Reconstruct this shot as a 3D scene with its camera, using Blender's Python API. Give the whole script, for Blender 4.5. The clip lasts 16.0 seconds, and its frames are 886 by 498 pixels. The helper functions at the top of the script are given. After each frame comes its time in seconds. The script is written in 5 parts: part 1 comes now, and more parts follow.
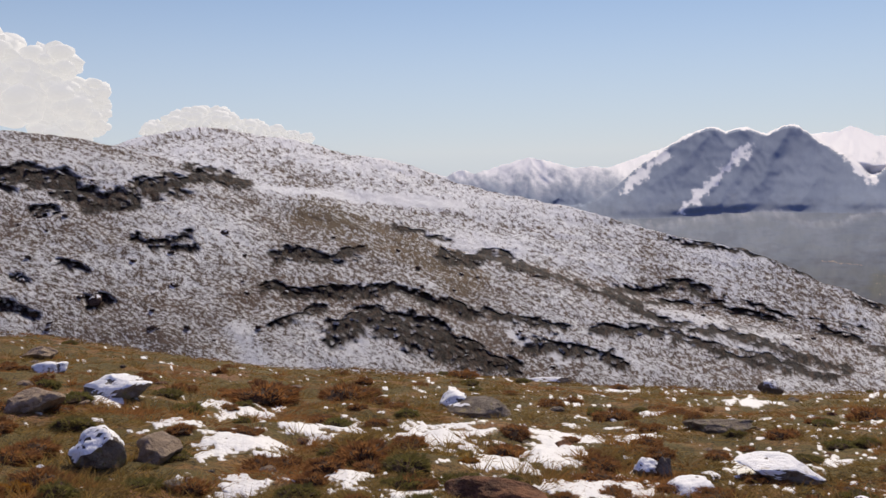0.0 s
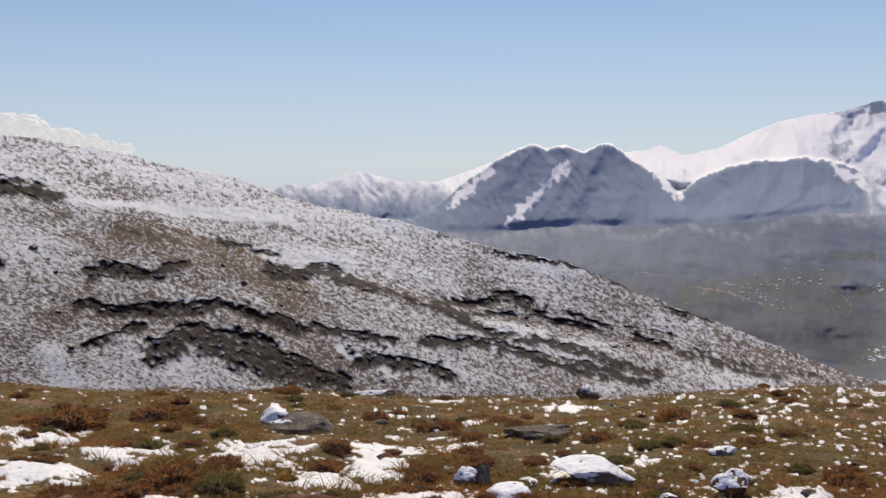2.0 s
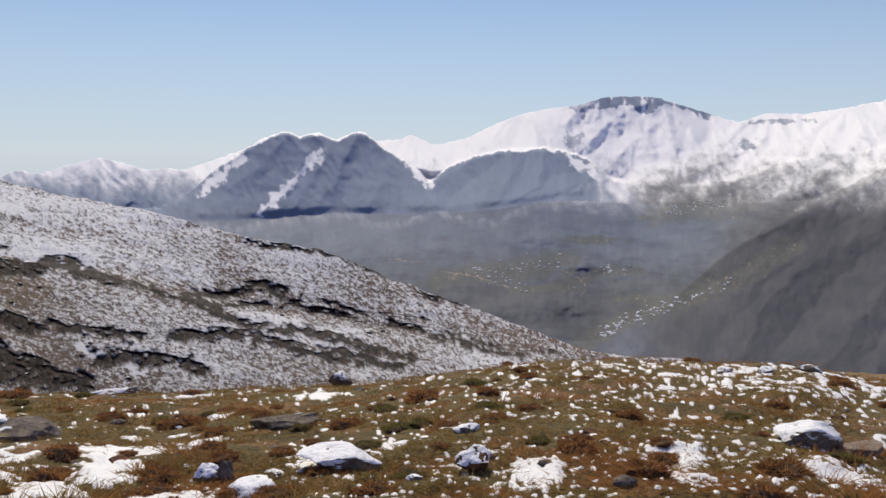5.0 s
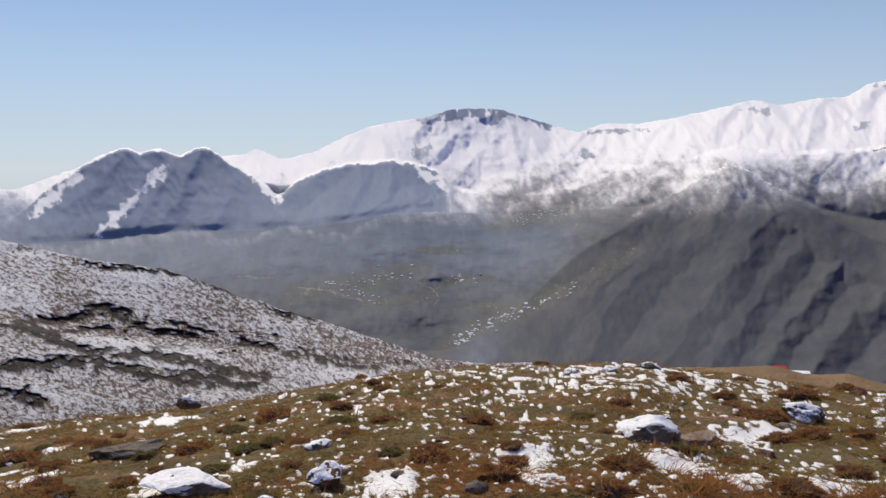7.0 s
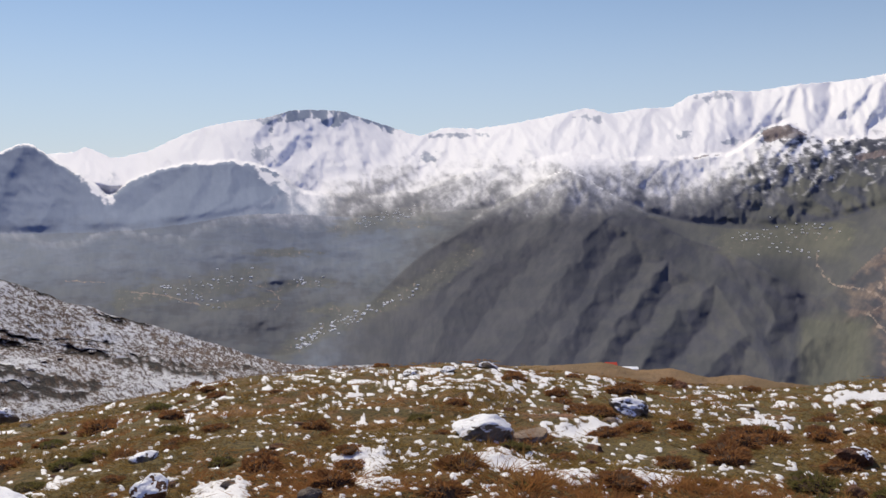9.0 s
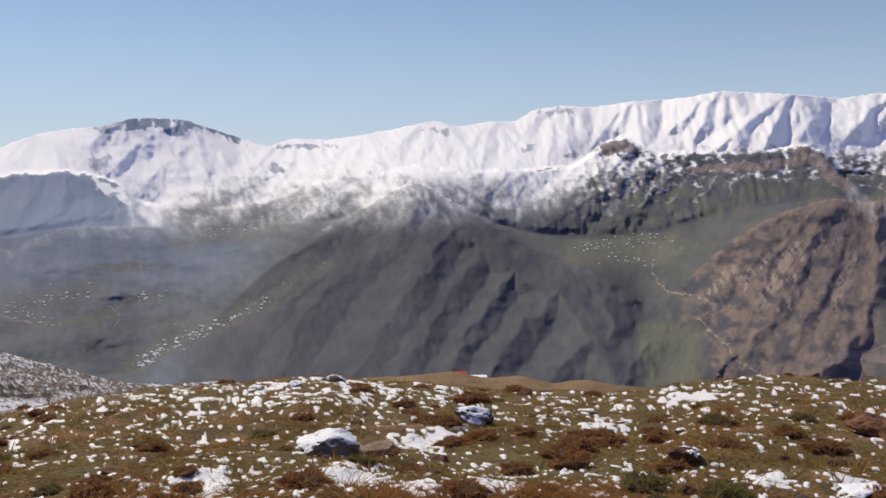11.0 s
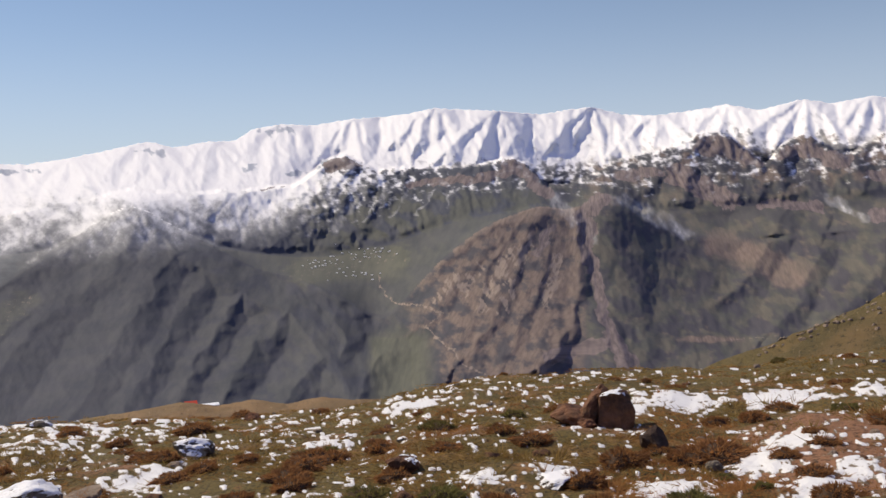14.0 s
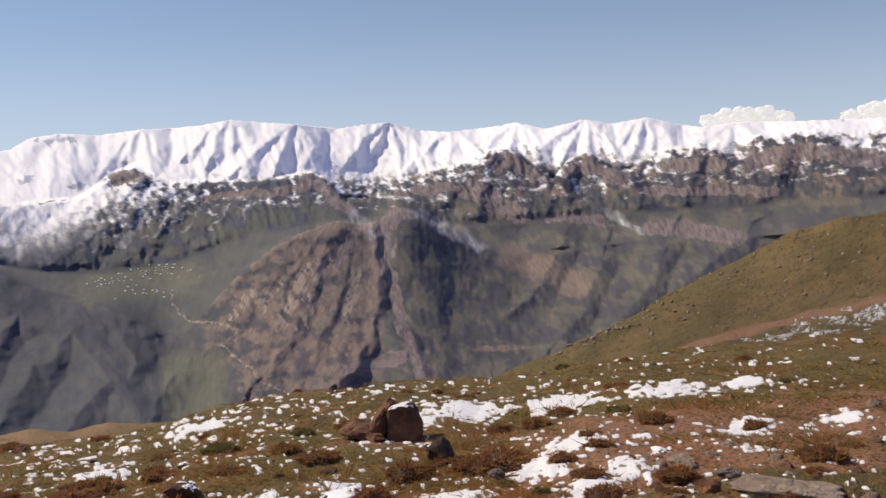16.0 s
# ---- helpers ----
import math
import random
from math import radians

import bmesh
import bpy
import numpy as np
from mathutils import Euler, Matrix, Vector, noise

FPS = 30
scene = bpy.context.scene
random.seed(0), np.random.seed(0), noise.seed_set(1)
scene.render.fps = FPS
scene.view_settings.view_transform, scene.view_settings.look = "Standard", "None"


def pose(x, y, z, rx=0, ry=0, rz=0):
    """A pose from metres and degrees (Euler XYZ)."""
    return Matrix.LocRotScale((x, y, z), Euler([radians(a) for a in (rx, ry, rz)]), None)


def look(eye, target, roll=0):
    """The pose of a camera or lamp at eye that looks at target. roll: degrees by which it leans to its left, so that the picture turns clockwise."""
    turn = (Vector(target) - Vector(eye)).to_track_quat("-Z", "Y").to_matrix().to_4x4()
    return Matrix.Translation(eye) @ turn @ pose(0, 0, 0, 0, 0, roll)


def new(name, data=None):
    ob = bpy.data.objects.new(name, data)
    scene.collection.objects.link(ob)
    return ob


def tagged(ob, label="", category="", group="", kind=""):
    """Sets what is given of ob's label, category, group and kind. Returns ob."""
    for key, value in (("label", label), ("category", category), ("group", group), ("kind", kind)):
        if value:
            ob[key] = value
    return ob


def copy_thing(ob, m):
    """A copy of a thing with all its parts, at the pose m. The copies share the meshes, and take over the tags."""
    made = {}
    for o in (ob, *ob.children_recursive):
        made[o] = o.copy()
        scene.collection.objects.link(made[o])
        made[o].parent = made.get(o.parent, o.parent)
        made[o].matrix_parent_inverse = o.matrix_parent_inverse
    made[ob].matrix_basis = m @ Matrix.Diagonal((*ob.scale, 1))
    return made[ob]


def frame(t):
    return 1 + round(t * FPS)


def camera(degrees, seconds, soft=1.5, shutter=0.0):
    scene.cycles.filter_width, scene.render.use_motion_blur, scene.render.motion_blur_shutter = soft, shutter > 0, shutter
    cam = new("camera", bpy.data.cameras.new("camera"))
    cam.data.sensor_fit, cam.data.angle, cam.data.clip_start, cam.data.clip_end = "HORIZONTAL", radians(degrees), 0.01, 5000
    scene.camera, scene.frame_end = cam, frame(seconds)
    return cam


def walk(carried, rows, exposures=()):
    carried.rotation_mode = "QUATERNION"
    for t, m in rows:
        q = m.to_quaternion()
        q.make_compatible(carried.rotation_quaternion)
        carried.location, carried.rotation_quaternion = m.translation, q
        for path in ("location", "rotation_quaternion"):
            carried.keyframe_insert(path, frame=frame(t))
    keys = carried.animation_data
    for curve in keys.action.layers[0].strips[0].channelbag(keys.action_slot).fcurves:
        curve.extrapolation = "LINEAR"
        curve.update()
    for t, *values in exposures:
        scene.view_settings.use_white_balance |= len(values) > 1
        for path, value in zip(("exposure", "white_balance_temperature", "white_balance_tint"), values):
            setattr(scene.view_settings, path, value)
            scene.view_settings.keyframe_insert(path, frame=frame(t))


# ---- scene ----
EYE = 1.6
cam = camera(51.53, 16.0, soft=1.5)
PATH = [
    (0.0, 0.000, 0.000, 0.000, 84.00, 1.00, 0.00),
    (0.5, 0.029, 0.039, -0.012, 84.13, 0.74, -2.36),
    (1.0, 0.048, 0.068, -0.023, 84.29, 0.25, -5.34),
    (1.5, 0.062, 0.079, -0.029, 84.56, -0.03, -7.63),
    (2.0, 0.084, 0.104, -0.041, 84.76, 0.33, -10.61),
    (2.5, 0.109, 0.144, -0.055, 84.70, 0.47, -13.60),
    (3.0, 0.137, 0.174, -0.067, 84.66, -0.13, -16.33),
    (3.5, 0.168, 0.194, -0.072, 84.75, -0.24, -19.09),
    (4.0, 0.186, 0.211, -0.079, 84.61, -0.11, -21.46),
    (6.5, 0.245, 0.235, -0.097, 84.18, 0.17, -32.72),
    (7.0, 0.262, 0.235, -0.100, 84.78, 0.71, -35.19),
    (7.5, 0.281, 0.234, -0.104, 84.63, -0.19, -37.42),
    (8.0, 0.299, 0.242, -0.107, 84.60, -0.12, -39.90),
    (10.5, 0.397, 0.248, -0.112, 85.47, -0.48, -52.09),
    (11.0, 0.407, 0.244, -0.114, 85.62, -0.34, -54.30),
    (11.5, 0.417, 0.231, -0.108, 85.81, -0.32, -56.82),
    (12.0, 0.418, 0.215, -0.107, 86.22, -0.14, -59.96),
    (12.5, 0.420, 0.200, -0.109, 86.19, 0.29, -62.44),
    (13.0, 0.439, 0.179, -0.107, 86.22, 0.79, -64.94),
    (13.5, 0.471, 0.155, -0.105, 86.23, 1.39, -67.77),
    (14.0, 0.489, 0.138, -0.109, 86.53, 1.72, -71.37),
    (14.5, 0.510, 0.117, -0.108, 86.65, 1.65, -74.05),
    (15.0, 0.532, 0.097, -0.114, 86.77, 1.39, -76.79),
    (15.5, 0.563, 0.072, -0.119, 86.86, 1.27, -79.77),
    (16.0, 0.617, 0.052, -0.123, 87.05, 1.60, -83.90),
]
walk(cam, [(t, pose(x, y, EYE + z, rx, ry, rz)) for t, x, y, z, rx, ry, rz in PATH],
     exposures=[(0.0, -0.13, 7250, 9), (3.0, -0.14, 7080, 6), (8.0, -0.12, 6950, 6), (12.0, -0.14, 7100, 6), (16.0, -0.02, 7300, 8)])

# ---- sky and sun ----
SUN_AZ, SUN_EL = 16.0, 43.0          # azimuths run clockwise from +y
world = bpy.data.worlds.new("sky")
scene.world = world
world.use_nodes = True
wn = world.node_tree.nodes
sky = wn.new("ShaderNodeTexSky")
sky.sky_type, sky.sun_disc = "NISHITA", False
sky.sun_elevation, sky.sun_rotation = radians(SUN_EL), radians(SUN_AZ)
sky.altitude, sky.air_density, sky.dust_density, sky.ozone_density = 2600, 1.0, 0.1, 6.0
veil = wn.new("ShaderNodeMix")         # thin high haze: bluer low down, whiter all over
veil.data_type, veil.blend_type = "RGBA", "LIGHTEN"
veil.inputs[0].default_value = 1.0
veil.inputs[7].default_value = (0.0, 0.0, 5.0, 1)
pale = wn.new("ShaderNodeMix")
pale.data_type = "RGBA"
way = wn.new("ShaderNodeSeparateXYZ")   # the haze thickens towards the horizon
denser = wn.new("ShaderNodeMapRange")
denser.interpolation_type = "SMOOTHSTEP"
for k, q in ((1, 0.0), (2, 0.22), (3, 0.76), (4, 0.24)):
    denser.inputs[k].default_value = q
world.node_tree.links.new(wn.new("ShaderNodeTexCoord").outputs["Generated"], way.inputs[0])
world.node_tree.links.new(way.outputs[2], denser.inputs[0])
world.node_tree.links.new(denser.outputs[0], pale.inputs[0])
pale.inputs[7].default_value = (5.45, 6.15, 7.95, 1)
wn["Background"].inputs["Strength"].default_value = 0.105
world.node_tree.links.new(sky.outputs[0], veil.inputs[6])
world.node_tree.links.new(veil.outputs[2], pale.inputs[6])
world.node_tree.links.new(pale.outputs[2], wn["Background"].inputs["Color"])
sun = new("sun", bpy.data.lights.new("sun", "SUN"))
sun.data.energy, sun.data.angle, sun.data.color = 4.9, radians(0.53), (1.0, 0.93, 0.83)
ax, ex = radians(SUN_AZ), radians(SUN_EL)
sun.matrix_world = look((0, 0, 60), Vector((0, 0, 60)) - Vector((math.sin(ax) * math.cos(ex), math.cos(ax) * math.cos(ex), math.sin(ex))))

# ---- numeric helpers ----


def lattice(ix, iy, seed):
    h = (ix.astype(np.int64) * 374761393 + iy.astype(np.int64) * 668265263 + seed * 1442695041) & 0xFFFFFFFF
    h = ((h ^ (h >> 13)) * 1274126177) & 0xFFFFFFFF
    h = ((h ^ (h >> 16)) * 2246822519) & 0xFFFFFFFF
    return (h ^ (h >> 15)) & 0xFFFF


def perlin(x, y, seed=0):
    """Gradient noise, about -0.7 to 0.7."""
    x, y = np.broadcast_arrays(np.asarray(x, float), np.asarray(y, float))
    ix, iy = np.floor(x), np.floor(y)
    fx, fy = x - ix, y - iy
    u, v = fx * fx * fx * (fx * (fx * 6 - 15) + 10), fy * fy * fy * (fy * (fy * 6 - 15) + 10)

    def corner(a, b):
        g = lattice(ix + a, iy + b, seed) * (2 * math.pi / 65536)
        return np.cos(g) * (fx - a) + np.sin(g) * (fy - b)
    low = corner(0, 0) * (1 - u) + corner(1, 0) * u
    high = corner(0, 1) * (1 - u) + corner(1, 1) * u
    return low * (1 - v) + high * v


def fbm(x, y, octaves=4, seed=0, gain=0.5):
    total, a = 0, 1.0
    for i in range(octaves):
        total = total + a * perlin(x * 2 ** i, y * 2 ** i, seed + 7 * i)
        a *= gain
    return total


def ridged(x, y, octaves=4, seed=0, gain=0.5):
    """0 in the gullies to about 1 on the spurs."""
    total, a, s = 0, 1.0, 0
    for i in range(octaves):
        total = total + a * (1 - 2 * np.abs(perlin(x * 2 ** i, y * 2 ** i, seed + 11 * i)))
        s, a = s + a, a * gain
    return total / s


def eroded(x, y, octaves=4, seed=0):
    """Sharp branching ridges with smooth floors between, about 0 to 1."""
    total, a, s, weight = 0, 1.0, 0, 1.0
    for i in range(octaves):
        sig = np.maximum(0, 1 - 1.9 * np.abs(perlin(x * 2.03 ** i, y * 2.03 ** i, seed + 13 * i)))
        total = total + a * sig * weight
        weight = np.clip(sig * 1.4, 0, 1)
        s, a = s + a, a * 0.46
    return total / s


def smooth(a, b, x):
    t = np.clip((x - a) / (b - a), 0, 1)
    return t * t * (3 - 2 * t)


def curve(points, az):
    """A smooth line through (azimuth, value) pairs that closes round the circle."""
    p = sorted(points)
    xs = [p[-1][0] - 360] + [q[0] for q in p] + [p[0][0] + 360]
    ys = [p[-1][1]] + [q[1] for q in p] + [p[0][1]]
    return np.interp((np.asarray(az, float) + 60) % 360 - 60, xs, ys)


def soft_curve(points, az, width):
    """The same line, rounded over that many degrees."""
    return sum(k * curve(points, az + d * width) for d, k in ((-1, 0.15), (-0.5, 0.22), (0, 0.26), (0.5, 0.22), (1, 0.15)))


def columns(step, lo=-34, hi=124):
    """Azimuths, close together where the walk looks and wide apart behind it."""
    return np.concatenate([np.arange(lo, hi, step), np.arange(hi, 360 + lo, 4.0), [360.0 + lo]])


def sheet(x, y, z):
    """Vertices and quads of a grid given as 2D arrays (rows outward, columns round)."""
    n, m = x.shape
    v = np.stack([x, y, z], -1).reshape(-1, 3)
    i = np.arange(n * m).reshape(n, m)
    f = np.stack([i[:-1, :-1], i[:-1, 1:], i[1:, 1:], i[1:, :-1]], -1).reshape(-1, 4)
    return v, f[:, ::-1]


def quick_mesh(name, v, f, mats, masks=None, smooth_faces=True, index=None, lay=None):
    me = bpy.data.meshes.new(name)
    k = f.shape[1]
    me.vertices.add(len(v))
    me.vertices.foreach_set("co", np.ascontiguousarray(v, np.float32).ravel())
    me.loops.add(f.size)
    me.loops.foreach_set("vertex_index", np.ascontiguousarray(f, np.int32).ravel())
    me.polygons.add(len(f))
    me.polygons.foreach_set("loop_start", np.arange(0, f.size, k, dtype=np.int32))
    if index is not None:
        me.polygons.foreach_set("material_index", np.ascontiguousarray(index, np.int32))
    me.update(calc_edges=True)
    me.polygons.foreach_set("use_smooth", np.full(len(f), smooth_faces, bool))
    for m in mats:
        me.materials.append(m)
    if masks is not None:
        a = me.attributes.new("cover", "FLOAT_COLOR", "POINT")
        a.data.foreach_set("color", np.ascontiguousarray(masks, np.float32).ravel())
    if lay is not None:
        a = me.attributes.new("lay", "FLOAT_VECTOR", "POINT")
        a.data.foreach_set("vector", np.ascontiguousarray(lay, np.float32).ravel())
    me.validate()
    return me


# ---- the lie of the land: elevation angles from the eye, by azimuth ----
EDGE = [(-60, -6), (-34, -8.6), (-26, -9.7), (-20, -10.95), (-14, -12.4), (-10, -13.1), (-3, -13.6), (4, -14.2), (11, -14.6), (18, -14.45),
        (24, -14.2), (28, -13.6), (32, -13.0), (36, -12.65), (41, -12.5), (45, -12.3), (48, -12.25), (51, -12.65), (56, -13.0), (60, -13.2), (64, -13.05),
        (67, -12.65), (70, -11.95), (73, -11.55), (77, -11.35), (82, -11.1), (89, -10.75), (96, -9.6), (104, -8.6), (110, -8.0), (125, -6), (180, 2), (270, 2)]
HILL_FRONT = [(-60, 1.0), (-34, 1.9), (-25.6, 1.7), (-23.8, 1.5), (-22.1, 1.26), (-19.3, 0.77), (-15.6, -0.39), (-12.3, -1.49), (-10, -2.41), (-6.5, -3.54),
              (-3, -4.5), (0.5, -6.1), (4, -7.1), (8, -8.2), (14, -10.2), (22, -12), (30, -13.2), (40, -14), (60, -15), (84, -14), (92, -11), (100, -8), (110, -6), (125, -3), (180, 5), (270, 5)]
HILL_BACK = [(-60, 0), (-34, 0.2), (-22, 0.3), (-19.3, 0.83), (-18.1, 1.15), (-16.5, 1.46), (-15.1, 1.68), (-13.2, 1.66), (-11.5, 1.3), (-7.8, 0.56), (-3, -0.6),
             (0.2, -1.57), (4, -2.68), (7.8, -3.6), (11, -4.4), (15, -5.55), (18, -6.2), (21, -7.2), (24, -8.3), (25.9, -9.1), (29.1, -10.2), (32.6, -11.2),
             (36.1, -12.1), (39.1, -12.55), (43, -13.5), (47, -13.2), (49.2, -12.5), (52.8, -12.2), (54.9, -12.0), (57, -12.4)]
HILL_BACK += [(59.2, -12.23), (61.3, -12.66), (63.4, -12.3), (66.4, -12.73), (70, -13.6), (80, -13.4), (86, -12), (88.8, -10.75), (91.3, -9.4), (94.8, -7.5),
              (98.2, -5.6), (101.5, -3.95), (104.6, -2.5), (107.6, -1.55), (109.6, -1.15), (125, 0.5), (180, 7), (270, 7)]
FRONT_R = [(-60, 150), (-34, 140), (-15, 128), (0, 122), (10, 124), (20, 118), (30, 110), (39, 106), (60, 95), (84, 80), (92, 66), (110, 74), (125, 80), (180, 60), (270, 60)]
BACK_R = [(-60, 260), (-15, 235), (0, 190), (10, 168), (20, 152), (30, 140), (39, 134), (46, 260), (60, 300), (72, 260), (86, 112), (110, 122), (125, 130), (180, 150), (270, 150)]
NEAR_R = 20.0


def ground_z(x, y):
    """Height of the knoll under the camera, without its fine relief."""
    r, az = np.hypot(x, y), np.degrees(np.arctan2(x, y))
    ze = EYE + NEAR_R * np.tan(np.radians(curve(EDGE, az)))
    q = r / NEAR_R
    return np.where(q < 1, ze * q ** 1.5, ze + (r - NEAR_R) * (1.5 * ze / NEAR_R - 0.06))


def relief(x, y):
    """Tussocks and hollows of the meadow."""
    r = np.hypot(x, y)
    a = smooth(1.0, 3.0, r)
    return a * (0.10 * fbm(x * 0.45, y * 0.45, 2, 3) + 0.075 * fbm(x * 1.5, y * 1.5, 2, 5, 0.35) + 0.022 * ridged(x * 2.9, y * 2.9, 1, 9) + 0.006 * fbm(x * 7, y * 7, 2, 12) - 0.012)


def ground_at(x, y):
    return float(ground_z(np.array([x]), np.array([y]))[0] + relief(np.array([x]), np.array([y]))[0])

# ---- materials ----


class Shade:
    """Short notation for node trees."""

    def __init__(self, name):
        self.mat = bpy.data.materials.new(name)
        self.mat.use_nodes = True
        self.t = self.mat.node_tree
        self.bsdf = self.t.nodes["Principled BSDF"]
        self.bsdf.inputs["Roughness"].default_value = 0.9
        self.bsdf.inputs["Specular IOR Level"].default_value = 0.15

    def node(self, kind, **inputs):
        n = self.t.nodes.new("ShaderNode" + kind)
        for k, v in inputs.items():
            self.put(n.inputs[k.replace("_", " ")], v)
        return n

    def put(self, socket, v):
        if isinstance(v, bpy.types.NodeSocket):
            self.t.links.new(v, socket)
        else:
            socket.default_value = v

    def math(self, op, a, b=0.0, clamp=False):
        n = self.t.nodes.new("ShaderNodeMath")
        n.operation, n.use_clamp = op, clamp
        self.put(n.inputs[0], a), self.put(n.inputs[1], b)
        return n.outputs[0]

    def noise(self, scale, detail=4.0, rough=0.55, vector=None, stretch=None):
        if vector is None:
            vector = self.node("TexCoord").outputs["Object"]
        if stretch:
            vector = self.node("Mapping", Vector=vector, Scale=stretch).outputs[0]
        return self.node("TexNoise", Vector=vector, Scale=scale, Detail=detail, Roughness=rough).outputs["Fac"]

    def step(self, x, a, b):
        n = self.node("MapRange", Value=x, From_Min=a, From_Max=b)
        n.interpolation_type = "SMOOTHSTEP"
        return n.outputs[0]

    def mix(self, fac, a, b):
        n = self.t.nodes.new("ShaderNodeMix")
        n.data_type = "RGBA"
        self.put(n.inputs[0], fac)
        self.put(n.inputs[6], a if isinstance(a, bpy.types.NodeSocket) else (*a, 1))
        self.put(n.inputs[7], b if isinstance(b, bpy.types.NodeSocket) else (*b, 1))
        return n.outputs[2]

    def cover(self):
        a = self.t.nodes.new("ShaderNodeAttribute")
        a.attribute_name = "cover"
        s = self.node("SeparateColor", Color=a.outputs["Color"])
        return (*s.outputs[:3], a.outputs["Alpha"])

    def lay(self):
        """Coordinates that lie flat on a slope, in metres."""
        a = self.t.nodes.new("ShaderNodeAttribute")
        a.attribute_name = "lay"
        return a.outputs["Vector"]

    def done(self, color, bump=None, strength=0.4, distance=0.02, rough=None):
        self.put(self.bsdf.inputs["Base Color"], color if isinstance(color, bpy.types.NodeSocket) else (*color, 1))
        if bump is not None:
            self.put(self.bsdf.inputs["Normal"], self.node("Bump", Height=bump, Strength=strength, Distance=distance).outputs[0])
        if rough is not None:
            self.put(self.bsdf.inputs["Roughness"], rough)
        return self.mat


SNOW = (0.72, 0.705, 0.69)


def meadow_material():
    s = Shade("meadow_turf")
    bare = s.cover()[0]
    big, mid, fine = s.noise(0.35, 3), s.noise(2.2, 4), s.noise(26, 3, 0.7)
    turf = s.mix(s.step(mid, 0.45, 0.64), (0.108, 0.078, 0.024), (0.255, 0.128, 0.046))
    turf = s.mix(s.step(big, 0.40, 0.62), turf, (0.142, 0.102, 0.034))
    turf = s.mix(s.step(s.noise(5.5, 4), 0.57, 0.72), turf, (0.235, 0.120, 0.045))
    earth = s.mix(fine, (0.22, 0.098, 0.050), (0.34, 0.180, 0.100))
    c = s.mix(s.step(s.math("ADD", bare, s.math("MULTIPLY", s.math("SUBTRACT", mid, 0.5), 0.9)), 0.35, 0.65), turf, earth)
    c = s.mix(s.math("MULTIPLY", s.step(fine, 0.46, 0.66), 0.85), c, (0.030, 0.023, 0.012))
    return s.done(c, s.math("ADD", s.math("MULTIPLY", fine, 0.5), s.noise(80, 2)), 0.9, 0.03)


def snow_material():
    s = Shade("old_snow")
    s.bsdf.inputs["Subsurface Weight"].default_value = 0.0
    g = s.noise(55, 3)
    deep = s.cover()[0]
    c = s.mix(s.step(s.noise(9, 4), 0.52, 0.75), (0.65, 0.63, 0.605), (0.58, 0.555, 0.525))
    rim = s.step(s.math("ADD", deep, s.math("MULTIPLY", s.math("SUBTRACT", s.noise(34, 4, 0.75), 0.5), 2.0)), 0.28, 0.52)
    c = s.mix(rim, s.mix(g, (0.09, 0.068, 0.028), (0.20, 0.13, 0.065)), c)
    s.bsdf.inputs["Specular IOR Level"].default_value = 0.3
    return s.done(c, s.math("ADD", s.noise(14, 4), s.math("MULTIPLY", g, 0.25)), 0.5, 0.04, 0.6)


def hill_material():
    s = Shade("snow_dusted_scree")
    rock, grass, snow, path = s.cover()
    v = s.lay()
    grain = s.noise(2.3, 6, 0.84, v, (0.75, 1.3, 1))
    clump = s.noise(0.22, 5, 0.62, v, (0.4, 1.3, 1))
    stone = s.mix(s.noise(0.5, 5, 0.7, v), (0.055, 0.036, 0.027), (0.22, 0.150, 0.108))
    turf = s.mix(s.step(clump, 0.4, 0.6), (0.126, 0.092, 0.036), (0.190, 0.124, 0.052))
    turf = s.mix(s.step(grain, 0.50, 0.66), turf, (0.042, 0.038, 0.015))
    turf = s.mix(s.step(s.noise(1.7, 4, 0.75, v), 0.62, 0.72), turf, (0.30, 0.22, 0.12))
    base = s.mix(grass, stone, turf)
    base = s.mix(path, base, (0.27, 0.15, 0.085))
    crag = s.mix(s.step(s.noise(1.6, 5, 0.75, v), 0.42, 0.70), (0.010, 0.006, 0.004), (0.078, 0.042, 0.025))
    base = s.mix(rock, base, crag)
    k = s.math("ADD", s.math("MULTIPLY", grain, 1.0), s.math("MULTIPLY", s.math("SUBTRACT", clump, 0.5), 0.22))
    cut = s.math("SUBTRACT", 1.0, snow)
    white = s.step(s.math("SUBTRACT", k, cut), -0.035, 0.045)
    white = s.math("MULTIPLY", white, s.math("SUBTRACT", 1.0, s.math("MULTIPLY", rock, 0.97)))
    c = s.mix(white, base, SNOW)
    return s.done(c, s.math("ADD", grain, s.math("MULTIPLY", white, 0.2)), 0.8, 0.6)


